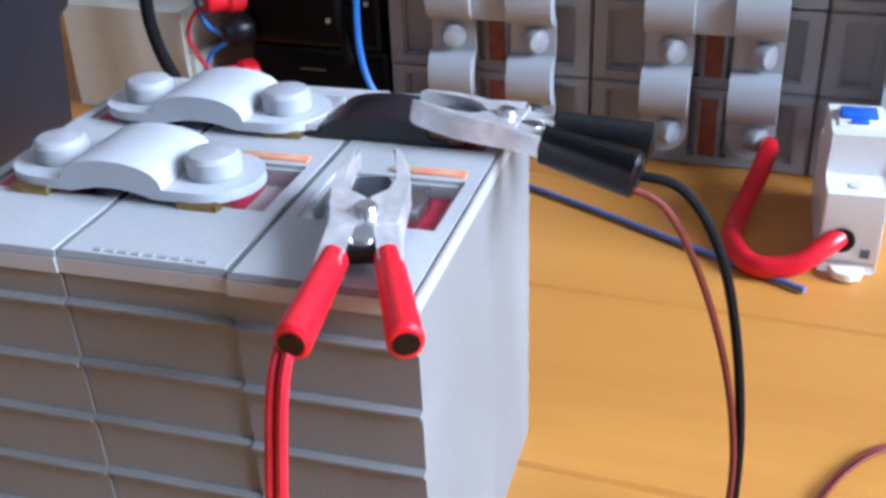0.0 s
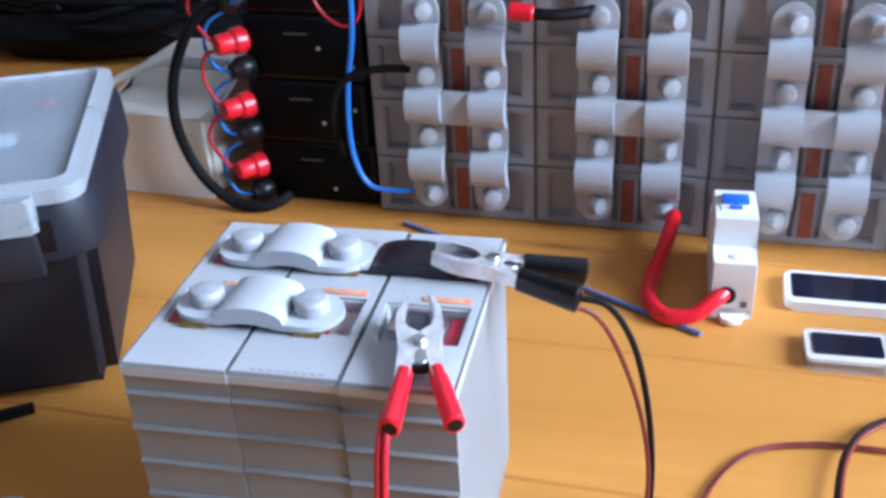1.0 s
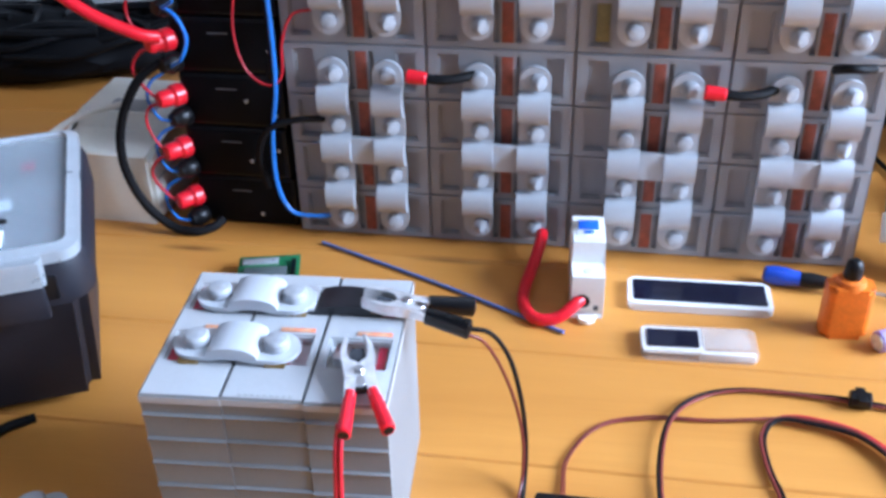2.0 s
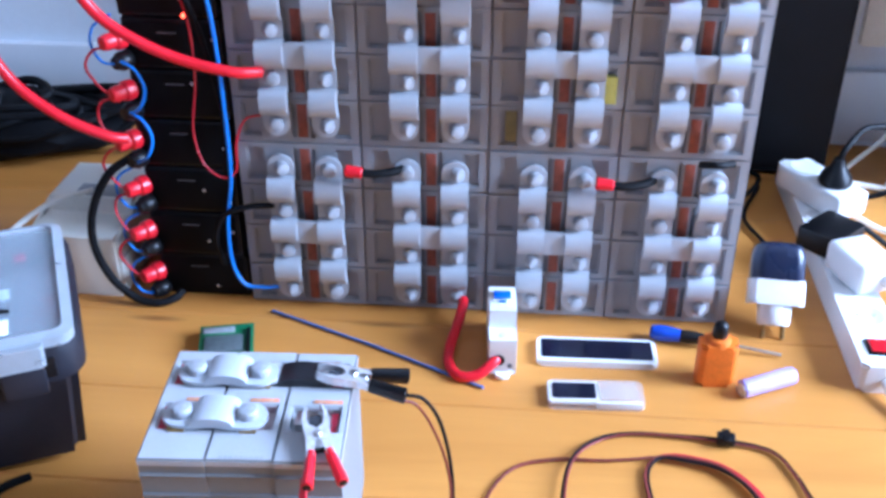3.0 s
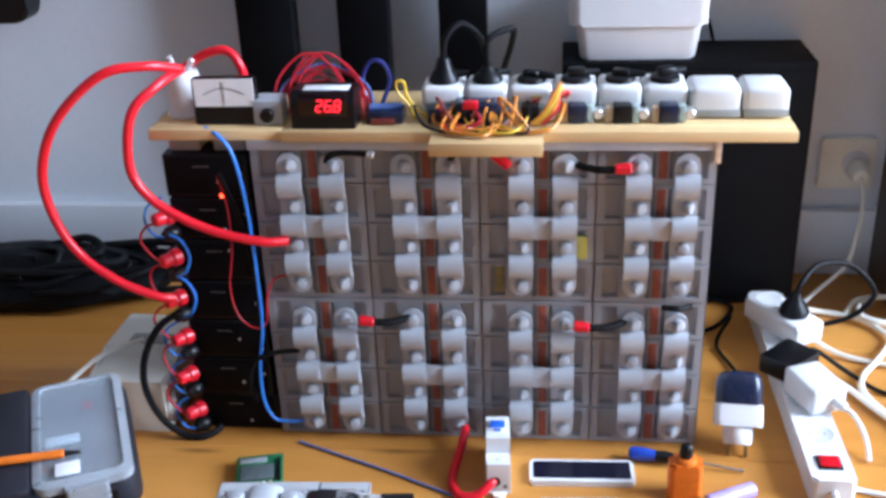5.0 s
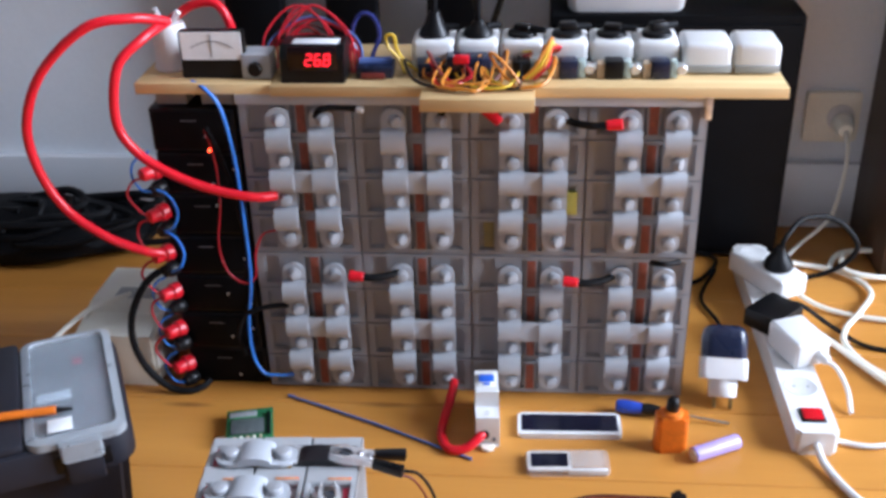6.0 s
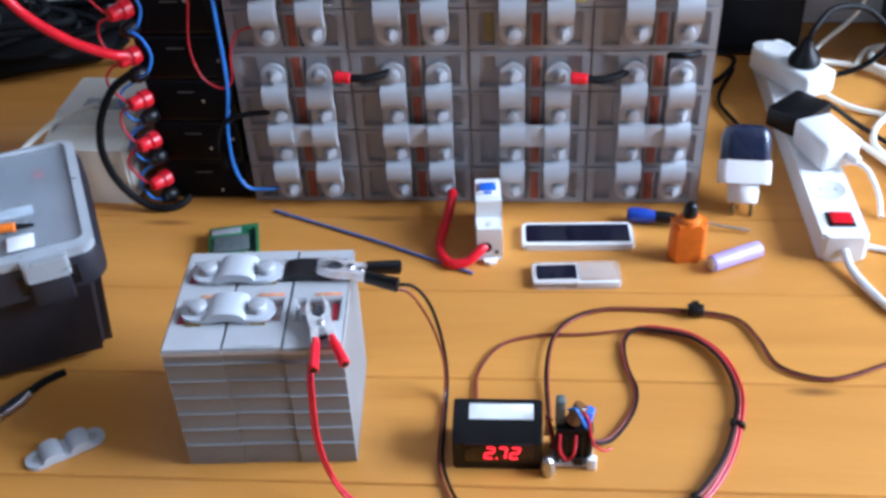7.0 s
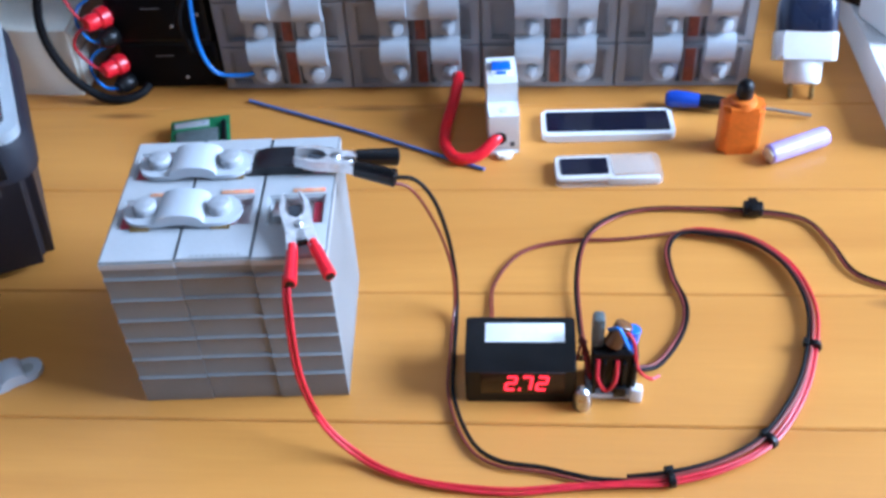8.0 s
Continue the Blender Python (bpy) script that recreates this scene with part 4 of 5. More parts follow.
lid.visible_shadow = False
outer, inner = rounded(x0, x1, ya, yb, 0.014), rounded(x0 + 0.008, x1 - 0.008, ya + 0.008, yb - 0.008, 0.009)
bm = bmesh.new()
loops = [[bm.verts.new((u, v, z)) for u, v in o] for o, z in ((outer, 0.1405), (outer, 0.1490), (inner, 0.1512), (inner, 0.1490))]
for a, b in zip(loops, loops[1:]):
    for k in range(len(a)):
        bm.faces.new((a[k], a[(k + 1) % len(a)], b[(k + 1) % len(a)], b[k]))
part("lid_edge", bm, CLEAR_RIM, lid)
part("lid_tab", slab(rounded(-0.050, -0.012, ya - 0.008, ya + 0.004, 0.003), 0.128, 0.1475, bevel=0.0015), CLEAR_RIM, lid)
part("tray", box(x0 + 0.006, x1 - 0.006, ya + 0.006, yb - 0.006, 0.1395, 0.1428, 0.0004), TRAY, box_t)
part("open_tray", box(-0.242, -0.1205, -0.022, 0.150, 0.1395, 0.1430, 0.0006), BLACK, box_t, "black open compartment")
for a, b, c, d in ((-0.242, -0.1205, -0.026, -0.0215), (-0.242, -0.1205, 0.1495, 0.154), (-0.246, -0.2415, -0.026, 0.154), (-0.160, -0.157, -0.0213, 0.1493)):
    part("tray_wall", box(a, b, c, d, 0.1405, 0.1500, 0.001), BLACK, box_t)
part("latch_recess", box(-0.056, -0.006, -0.0345, -0.0318, 0.114, 0.132, 0.001), BLACK, box_t, "dark recess behind the latch")
part("latch", box(-0.048, -0.014, -0.0375, -0.0300, 0.100, 0.127, 0.003), CHARCOAL, box_t)
part("content", box(-0.066, -0.034, 0.042, 0.056, 0.1428, 0.1452, 0.0008), STRAP, box_t)
part("content", box(-0.030, -0.020, 0.100, 0.110, 0.1428, 0.1456, 0.0008), CRIMSON, box_t)
part("content", box(-0.145, -0.128, 0.02, 0.06, 0.1430, 0.1475, 0.001), GREY_TRIM, box_t)

pen = thing("orange_driver", "orange handled tool with a black tip on the toolbox lid", "tool")
part("handle", cyl((-0.245, -0.296, 0.1575), (-0.131, -0.2620, 0.1560), 0.0042, seg=12, bevel=0.001), ORANGE, pen)
part("tip", cyl((-0.132, -0.2623, 0.1560), (-0.117, -0.2578, 0.1550), 0.0030, 0.0016, 10), BLACK, pen)
tag = thing("paper_scrap", "small white paper scrap on the toolbox lid", "paper", at=(-0.121, -0.280, 0.1515), turn=24)
part("sheet", box(-0.011, 0.011, -0.009, 0.011, 0.0, 0.0012, 0.0003), PAPER, tag)


# ---- stack of black modules with binding posts ----
MW, MH, MD = 0.094, 0.0505, 0.12
MX, MY = -0.0985, 0.004
body_me = finish(box(0, MW, 0, MD, 0.0006, MH - 0.0006, 0.0018), "case", BLACK)
panel_me = finish(box(0.004, MW - 0.004, -0.0015, 0.0, 0.004, MH - 0.004, 0.0006), "front_plate", BLACK_MATT)
post_me = finish(lathe([(0.0085, 0.0), (0.0100, 0.002), (0.0100, 0.010), (0.0078, 0.0125), (0.0078, 0.021), (0.0066, 0.0240), (0.0025, 0.0250)], 16), "red_post", RED)
base_me = finish(lathe([(0.0085, 0.0), (0.0092, 0.002), (0.0092, 0.011), (0.0075, 0.0135), (0.006, 0.018), (0.002, 0.0185)], 16), "black_post", BLACK)
mark_me = finish(box(0, 0.018, -0.0021, -0.0012, 0, 0.0011), "print_mark", PRINT)
screw_me = finish(lathe([(0.0016, 0), (0.0016, 0.0008), (0.001, 0.0011)], 10), "screw", CHROME)
for k in range(7):
    mod = thing("black_module", "black electronic module in a stack beside the pack" if k < 6 else "black module with a lit red lamp on top of the stack", "electronic module",
                at=(MX + (0.001, -0.0015, 0.0, -0.001, 0.001, 0.0, -0.001)[k], MY + random.uniform(-0.001, 0.001), k * (MH + 0.0005)), turn=random.uniform(-0.6, 0.6), group="stacked modules")
    part("case", body_me, BLACK, mod)
    part("front_plate", panel_me, BLACK_MATT, mod)
    part("print_mark", mark_me, PRINT, mod, at=pose(0.034, 0, 0.036))
    for x in (0.06, 0.086):
        part("screw", screw_me, CHROME, mod, at=pose(x, -0.0015, random.uniform(0.012, 0.04), 90, 0, 0))
    if k < 6:
        part("red_post", post_me, RED, mod, "red screw terminal", at=pose(0.002, -0.001, 0.0310, 90, 0, -38))
        part("black_post", base_me, BLACK, mod, "black screw terminal", at=pose(0.004, -0.001, 0.0105, 90, 0, -30))
    else:
        part("led", lathe([(0.0022, 0), (0.0022, 0.002), (0.0012, 0.0034)], 12, pose(0.063, -0.001, 0.003, 90, 0, 0)), LED, mod, "glowing red indicator lamp")
spacer = thing("grey_spacer", "thin grey plastic plate on the black modules", "plate", at=(MX, MY, 7 * (MH + 0.0005)))
part("plate", box(0.006, 0.040, 0.01, 0.11, 0.0, 0.0135, 0.001), GREY_TRIM, spacer)
part("plate", box(0.056, 0.090, 0.01, 0.11, 0.0, 0.0135, 0.001), GREY_TRIM, spacer)

# links between the posts
for k in range(6):
    z = k * (MH + 0.0005) + 0.028
    if k < 5:
        w = thing("red_link_wire", "thin red wire looping between binding posts", "wire", group="post wires")
        part("wire", tube(((-0.104, -0.012, z), (-0.118, -0.014, z + 0.008), (-0.132 + 0.004 * (k % 2), -0.012, z + 0.028), (-0.122, -0.014, z + 0.046), (-0.106, -0.012, z + 0.050)), 0.0014, 6), RED_WIRE, w)
    w = thing("blue_link_wire", "thin blue wire looping between binding posts", "wire", group="post wires")
    if k in (3, 4):
        part("wire", tube(((-0.095, -0.014, z - 0.016), (-0.082, -0.020, z - 0.006), (-0.076, -0.018, z + 0.012), (-0.084, -0.016, z + 0.030), (-0.098, -0.012, z + 0.036)), 0.0016, 6), BLUE, w)
    else:
        part("wire", tube(((-0.100, -0.012, z - 0.018), (-0.115, -0.012, z - 0.016), (-0.124, -0.010, z), (-0.118, -0.012, z + 0.018), (-0.100, -0.012, z + 0.030)), 0.0014, 6), BLUE, w)
loop = thing("black_loop_cable", "thick black cable looping down beside the modules", "cable")
part("cable", tube(((-0.100, -0.008, 0.170), (-0.128, -0.014, 0.150), (-0.150, -0.016, 0.110), (-0.155, -0.018, 0.070), (-0.142, -0.020, 0.032), (-0.118, -0.022, 0.009), (-0.095, -0.022, 0.0045), (-0.080, -0.014, 0.006), (-0.074, -0.004, 0.009)), 0.0042, 10), CABLE, loop)
blue = thing("blue_side_wire", "blue wire running down between modules and pack", "wire")
part("wire", tube(((-0.045, 0.0, 0.388), (-0.028, -0.010, 0.382), (-0.014, -0.012, 0.36), (-0.006, -0.012, 0.30), (-0.004, -0.012, 0.22), (-0.006, -0.010, 0.15), (-0.014, -0.010, 0.10), (-0.014, -0.012, 0.055), (-0.004, -0.012, 0.028), (0.015, -0.009, 0.022), (0.032, -0.006, 0.022)), 0.0021, 8), BLUE, blue)
w = thing("thin_red_wire", "thin red wire hanging in a loop across the modules", "wire")
part("wire", tube(((-0.038, -0.003, 0.335), (-0.030, -0.006, 0.30), (-0.030, -0.008, 0.25), (-0.038, -0.008, 0.20), (-0.032, -0.009, 0.165), (-0.014, -0.010, 0.150), (0.0, -0.010, 0.158), (0.004, -0.010, 0.19), (0.014, -0.008, 0.212), (0.03, -0.004, 0.216)), 0.0012, 6), RED_WIRE, w)
w = thing("black_wire", "black wires running down the face of the modules", "wire")
part("wire", tube(((-0.036, -0.003, 0.337), (-0.022, -0.006, 0.30), (-0.014, -0.008, 0.26), (-0.006, -0.009, 0.20), (-0.012, -0.008, 0.155)), 0.003, 6), CABLE, w)
w = thing("black_wire", "black wire arching from modules to the pack", "wire")
part("wire", tube(((-0.026, -0.002, 0.045), (-0.028, -0.010, 0.080), (-0.017, -0.013, 0.108), (0.008, -0.012, 0.119), (0.034, -0.006, 0.119)), 0.003, 8), CABLE, w)
for pts, lab in ((((-0.072, 0.02, 0.447), (-0.095, -0.01, 0.458), (-0.137, -0.03, 0.454), (-0.190, -0.035, 0.408), (-0.217, -0.035, 0.352), (-0.215, -0.035, 0.300), (-0.194, -0.034, 0.253), (-0.155, -0.034, 0.220), (-0.116, -0.028, 0.199), (-0.100, -0.018, 0.192)), "thick red cable looping out from the shelf to a post"),
                 (((-0.072, 0.03, 0.444), (-0.088, -0.01, 0.436), (-0.111, -0.03, 0.412), (-0.120, -0.034, 0.357), (-0.104, -0.034, 0.322), (-0.070, -0.034, 0.297), (-0.030, -0.032, 0.279), (0.012, -0.028, 0.268), (0.036, -0.014, 0.263)), "thick red cable looping from the shelf to the pack")):
    c = thing("red_power_cable", lab, "cable")
    part("jacket", tube(pts, 0.0052, 12), RED, c)
c = thing("red_power_cable", "short thick red cable behind the gauge", "cable")
part("jacket", tube(((-0.075, 0.05, 0.44), (-0.05, 0.05, 0.455), (-0.025, 0.05, 0.457), (-0.012, 0.05, 0.435), (-0.012, 0.06, 0.40)), 0.005, 12), RED, c)


# ---- shelf board on top of the pack, and what stands on it ----
BT = 0.3885
shelf = thing("shelf_board", "raw pine boards laid across the top of the pack", "board")
part("board", box(-0.105, 0.040, -0.008, 0.12, 0.3765, BT, 0.0008), PINE, shelf)
part("board", box(0.0405, 0.566, -0.014, 0.13, 0.3765, BT - 0.0006, 0.0008), PINE, shelf)
part("small_board", box(0.199, 0.3135, -0.046, -0.0145, 0.3725, 0.3865, 0.0008), PINE, shelf)
fuse = thing("white_insulator", "white ceramic fuse body with metal studs", "fuse holder", at=(-0.078, 0.045, BT))
part("body", lathe([(0.019, 0), (0.020, 0.003), (0.0175, 0.008), (0.0185, 0.044), (0.0165, 0.049), (0.006, 0.050)], 24), WHITE, fuse)
part("stud", cyl((-0.006, 0, 0.049), (-0.010, -0.006, 0.066), 0.0035, bevel=0.0006), CHROME, fuse)
part("stud", cyl((0.006, 0, 0.049), (0.014, 0.0, 0.062), 0.0035, bevel=0.0006), CHROME, fuse)
part("ring_terminal", cyl((-0.014, -0.004, 0.053), (-0.006, -0.004, 0.058), 0.006, bevel=0.001), CHROME, fuse)
g = thing("analogue_meter", "black analogue meter with a white dial", "gauge", at=(-0.056, 0.008, BT), turn=1)
part("case", slab(rounded(0, 0.068, 0, 0.051, 0.002), 0.0, 0.010, "xz", bevel=0.0015), BLACK, g)
part("movement", cyl((0.034, 0.009, 0.024), (0.034, 0.03, 0.024), 0.020), BLACK, g)
part("dial", slab(rounded(0.002, 0.066, 0.0205, 0.0500, 0.0012), -0.0012, 0.0, "xz"), PAPER, g, "white dial face")
part("needle", box(0.0335, 0.0342, -0.0018, -0.0012, 0.023, 0.047), INK, g)
part("scale_mark", slab([(0.012 + 0.044 * k / 10, 0.033 + 0.007 * math.sin(math.pi * k / 10)) for k in range(11)] + [(0.012 + 0.044 * k / 10, 0.0338 + 0.007 * math.sin(math.pi * k / 10)) for k in range(10, -1, -1)], -0.0017, -0.0011, "xz"), INK, g)
k2 = thing("switch_box", "small grey box with a round black knob", "switch", at=(0.008, 0.006, BT))
part("case", box(0, 0.031, 0, 0.03, 0, 0.027, 0.002), STRAP, k2)
part("knob", cyl((0.0155, 0.0, 0.012), (0.0155, -0.007, 0.012), 0.0075, bevel=0.001), BLACK, k2)
panel_meter("panel_meter", "black panel meter with lit red figures above the pack", 0.067, 0.045, 0.050, "26.8", 0.0115, (0.051, -0.004, 0.3766), -0.5, slope=0.2, rise=0.62, shift=0.41)
rw = random.Random(5)
for k in range(12):
    w = thing("loose_wire", "thin red wire arching behind the panel meter", "wire", group="loose wires above the pack")
    x0, x1 = rw.uniform(0.025, 0.05), rw.uniform(0.09, 0.125)
    h = rw.uniform(0.030, 0.058) if k % 3 else 0.066
    part("wire", tube(((x0, 0.03, BT + 0.004), (x0 + 0.004, 0.04, BT + 0.6 * h), ((x0 + x1) / 2, 0.05, BT + h), (x1, 0.045, BT + 0.6 * h), (x1 + 0.01, 0.02, BT + 0.003)), 0.0013, 6), (RED_WIRE, RED_WIRE, DARK_RED)[k % 3] if k < 11 else ROD_BLUE, w)
strip = thing("shelf_power_strip", "white multi-way power strip on the shelf board", "power strip", at=(0.183, 0.031, BT))
part("base", box(0.0, 0.2795, 0.0, 0.05, 0.0, 0.010, 0.003), WHITE, strip)
for k in range(6):
    x = 0.001 + k * 0.0464
    part("socket", box(x, x + 0.0456, 0.0, 0.052, 0.009, 0.033, 0.006, seg=3), WHITE, strip)
for x, wd in ((0.4635, 0.0515), (0.5165, 0.0470)):
    a = thing("white_adapter", "white block adapter with a grey band on the shelf board", "adapter", at=(x, 0.026, BT), group="adapters on the shelf")
    part("body", box(0, wd, 0, 0.052, 0.0, 0.0325, 0.007, seg=3), WHITE, a)
    part("grey_band", box(0.001, wd - 0.001, -0.0012, 0.004, 0.0015, 0.0095, 0.0006), GREY_TRIM, a, "grey plastic band")
for k in range(6):
    p = thing("black_plug", "black mains plug seated in the power strip", "plug", at=(0.183 + 0.0240 + k * 0.0464, 0.054, BT + 0.032), turn=(0, 20, -30, 10, -15, 25)[k], group="plugs in the strip")
    tall = 0.010 if k < 1 else 0.0
    if k < 2:
        part("body", lathe([(0.0150, 0.0), (0.0165, 0.003), (0.0150, 0.007), (0.0100, 0.011 + tall * 0.4), (0.0062, 0.0165 + tall), (0.002, 0.0175 + tall)], 18), BLACK, p)
    else:
        part("body", lathe([(0.0150, 0.0), (0.0160, 0.002), (0.0152, 0.0055), (0.0120, 0.0072), (0.004, 0.0076)], 18), BLACK, p)
        part("grip", box(-0.0085, 0.0105, -0.0062, 0.0062, 0.0060, 0.0135 + 0.002 * (k % 2), 0.0028), BLACK, p)
    part("strain_relief", cyl((0.009, 0.001, 0.009), (0.026, 0.004, 0.0085), 0.0046, 0.0034, 12, 0.0008), CABLE, p)
    if k < 2:
        part("cord", tube(((0, 0, 0.014), (0.002, 0.0, 0.045), (0.018 + 0.01 * k, 0.01, 0.060 - 0.008 * k), (0.036, 0.02, 0.045), (0.042, 0.06, 0.01), (0.045, 0.12, -0.05)), 0.0036, 8), CABLE, p)
for k, x in enumerate((0.290, 0.339, 0.385, 0.432)):
    r = thing("relay", "small dark relay with a silver end on the shelf", "relay", at=(x, 0.009, BT), turn=rw.uniform(-4, 4), group="relays")
    part("case", box(0, 0.018, 0, 0.018, 0, 0.0185, 0.001), NAVY if k % 2 else BLACK, r)
    part("clip", box(-0.008, -0.0004, 0.003, 0.016, 0, 0.016, 0.0012), BEIGE, r)
    part("fuse_glass", box(0.0184, 0.0262, 0.002, 0.016, 0, 0.0180, 0.0015), SILVER_GREEN, r, "greenish translucent side")
    part("terminal", cyl((0.0305, 0.001, 0.0090), (0.0305, 0.013, 0.0090), 0.0052, seg=14, bevel=0.001), CHROME, r)
for k in range(15):
    w = thing("loose_wire", "thin coloured wire looping over the shelf", "wire", group="loose wires above the pack")
    x0 = rw.uniform(0.182, 0.272)
    x1 = x0 + rw.uniform(0.02, 0.065)
    top, out = rw.uniform(0.006, 0.026), rw.uniform(-0.036, -0.004)
    low = BT + (0.0012 if out > 0.002 else 0.0)
    pts = [(x0, 0.036, BT + 0.004), (x0 + rw.uniform(-0.012, 0.006), 0.018, BT + top), (x0 + rw.uniform(-0.006, 0.012), out + 0.01, low + rw.uniform(0.002, 0.008)), ((x0 + x1) / 2, out, low + rw.uniform(0.0005, 0.004)), (x1, out + rw.uniform(0, 0.012), low + rw.uniform(0.002, 0.01)), (x1 + rw.uniform(-0.012, 0.012), 0.022, BT + top * rw.uniform(0.7, 1.2)), (x1 - 0.004, 0.042, BT + 0.006)]
    part("wire", tube(pts, rw.choice((0.0013, 0.0016, 0.0019)), 6), (ORANGE_WIRE, YELLOW, ORANGE_WIRE, RED_WIRE, ORANGE_WIRE, CABLE, DARK_RED)[k % 7], w)
for k in range(4):
    w = thing("loose_wire", "orange wire standing in a bunch beside the relays", "wire", group="loose wires above the pack")
    q = 0.004 * k
    part("wire", tube(((0.300 + q, 0.002, BT + 0.002), (0.312 + q, 0.006, BT + 0.012), (0.322 + q * 0.5, 0.012, BT + 0.028 - q), (0.330, 0.02, BT + 0.040 - q), (0.327 + q, 0.03, BT + 0.026), (0.318, 0.038, BT + 0.006)), 0.0019, 6), (ORANGE_WIRE, YELLOW, ORANGE_WIRE, RED_WIRE)[k], w)
w = thing("loose_wire", "orange wire in a round loop on the small board", "wire", group="loose wires above the pack")
part("wire", tube([(0.284 + 0.016 * math.cos(6.0 * j / 12), -0.012 - 0.006 * math.cos(6.0 * j / 12), BT + 0.016 + 0.017 * math.sin(6.0 * j / 12 - 1.2)) for j in range(13)], 0.0017, 6), ORANGE_WIRE, w)
w = thing("loose_wire", "yellow wire standing up in a small loop", "wire", group="loose wires above the pack")
part("wire", tube(((0.178, 0.02, BT + 0.002), (0.172, 0.02, BT + 0.018), (0.162, 0.02, BT + 0.030), (0.160, 0.02, BT + 0.042), (0.168, 0.02, BT + 0.042), (0.170, 0.022, BT + 0.028), (0.180, 0.024, BT + 0.012), (0.195, 0.02, BT + 0.003)), 0.0018, 6), YELLOW, w)
for k in range(3):
    w = thing("loose_wire", "orange wire running along the strip", "wire", group="loose wires above the pack")
    part("wire", tube(((0.30, 0.03, BT + 0.012 + 0.005 * k), (0.33, 0.036, BT + 0.030 - 0.003 * k), (0.36, 0.043, BT + 0.026 - 0.004 * k), (0.40, 0.046, BT + 0.019 + 0.002 * k), (0.45, 0.047, BT + 0.024)), 0.0013, 6), (ORANGE_WIRE, RED_WIRE, YELLOW)[k], w)
w = thing("loose_wire", "dark blue wire standing up in a round loop", "wire", group="loose wires above the pack")
part("wire", tube(((0.133, 0.045, BT + 0.001), (0.122, 0.052, BT + 0.018), (0.119, 0.056, BT + 0.038), (0.128, 0.058, BT + 0.054), (0.141, 0.058, BT + 0.052), (0.148, 0.056, BT + 0.034), (0.141, 0.050, BT + 0.014), (0.136, 0.040, BT + 0.001)), 0.0024, 6), DARK_BLUE, w)
m1 = thing("small_module", "small dark module with a red plug among wires", "electronic module", at=(0.222, 0.006, BT))
part("case", box(0, 0.046, 0.002, 0.03, 0, 0.022, 0.002), NAVY, m1)
part("plug", box(0.008, 0.024, -0.002, 0.008, 0.017, 0.025, 0.001), RED, m1)
m3 = thing("small_module", "dark module half hidden under wires on the shelf", "electronic module", at=(0.193, 0.008, BT), turn=8)
part("case", box(0, 0.026, 0, 0.024, 0, 0.016, 0.002), NAVY, m3)
part("terminal", box(0.004, 0.022, -0.003, 0.003, 0.001, 0.007, 0.001), DARK_RED, m3)
m2 = thing("small_module", "small blue and red bundle of connectors on the shelf", "electronic module", at=(0.128, 0.01, BT))
part("case", box(0, 0.038, 0, 0.03, 0, 0.012, 0.001), NAVY, m2)
part("sleeve", cyl((0.002, 0.012, 0.0145), (0.036, 0.016, 0.0145), 0.004, seg=12), ROD_BLUE, m2)
part("plug", box(0.005, 0.03, -0.004, 0.004, 0.0, 0.006, 0.001), DARK_RED, m2)


# ---- behind the pack ----
sub = thing("black_speaker", "large black speaker cabinet standing by the wall", "speaker", at=(0.0, 0.0, 0.0))
part("cabinet", box(0.335, 0.668, 0.352, 0.468, 0.0, 0.357, 0.003), BLACK_MATT, sub)
part("front_cloth", box(0.341, 0.662, 0.348, 0.353, 0.012, 0.345, 0.001), BLACK_MATT, sub)
tub = thing("plastic_tub", "translucent white plastic tub on the speaker", "storage tub", at=(0.4345, 0.401, 0.3575))
bm = bmesh.new()
rings = []
for f, z in ((0.83, 0.0), (0.87, 0.004), (0.94, 0.048), (0.92, 0.048)):
    rings.append([bm.verts.new((u * f, v * f, z)) for u, v in rounded(-0.088, 0.088, -0.042, 0.042, 0.014)])
for a, b in zip(rings, rings[1:]):
    for k in range(len(a)):
        bm.faces.new((a[k], a[(k + 1) % len(a)], b[(k + 1) % len(a)], b[k]))
bm.faces.new(rings[0][::-1])
bm.faces.new(rings[-1])
part("shell", bm, TUB, tub)
part("lid", slab(rounded(-0.0905, 0.0905, -0.0435, 0.0435, 0.015), 0.0460, 0.0960, "xy", bevel=0.004), TUB, tub)
rack = thing("black_rack", "tall black uprights standing against the wall", "rack")
for x0, x1 in ((-0.122, -0.042), (0.022, 0.093), (0.164, 0.230)):
    part("upright", box(x0, x1, 0.405, 0.44, 0.0, 1.1, 0.002), BLACK_MATT, rack)
tv = thing("black_screen", "black appliance with a rounded lower corner by the wall", "screen")
part("body", slab(rounded(-0.95, -0.425, 0.408, 0.75, 0.02), 0.40, 0.445, "xz", bevel=0.003), BLACK, tv)
part("stand", box(-0.72, -0.64, 0.405, 0.442, 0.0, 0.41, 0.004), BLACK, tv)
outlet = thing("wall_outlet", "white wall outlet with a round plug", "wall outlet", at=(0.748, 0.47, 0.174))
part("plate", slab(rounded(-0.036, 0.042, -0.038, 0.038, 0.004), -0.011, 0.0, "xz", bevel=0.002), CREAM, outlet)
part("recess", cyl((0.015, -0.0105, 0.0), (0.015, -0.0125, 0.0), 0.020, seg=24), SOCKET_DARK, outlet)
plug = thing("round_plug", "cream mains plug in the wall outlet with its cord", "plug", at=(0.765, 0.457, 0.168))
part("body", cyl((0, 0, 0), (0, -0.028, -0.004), 0.017, 0.013, 20, 0.003), CREAM, plug)
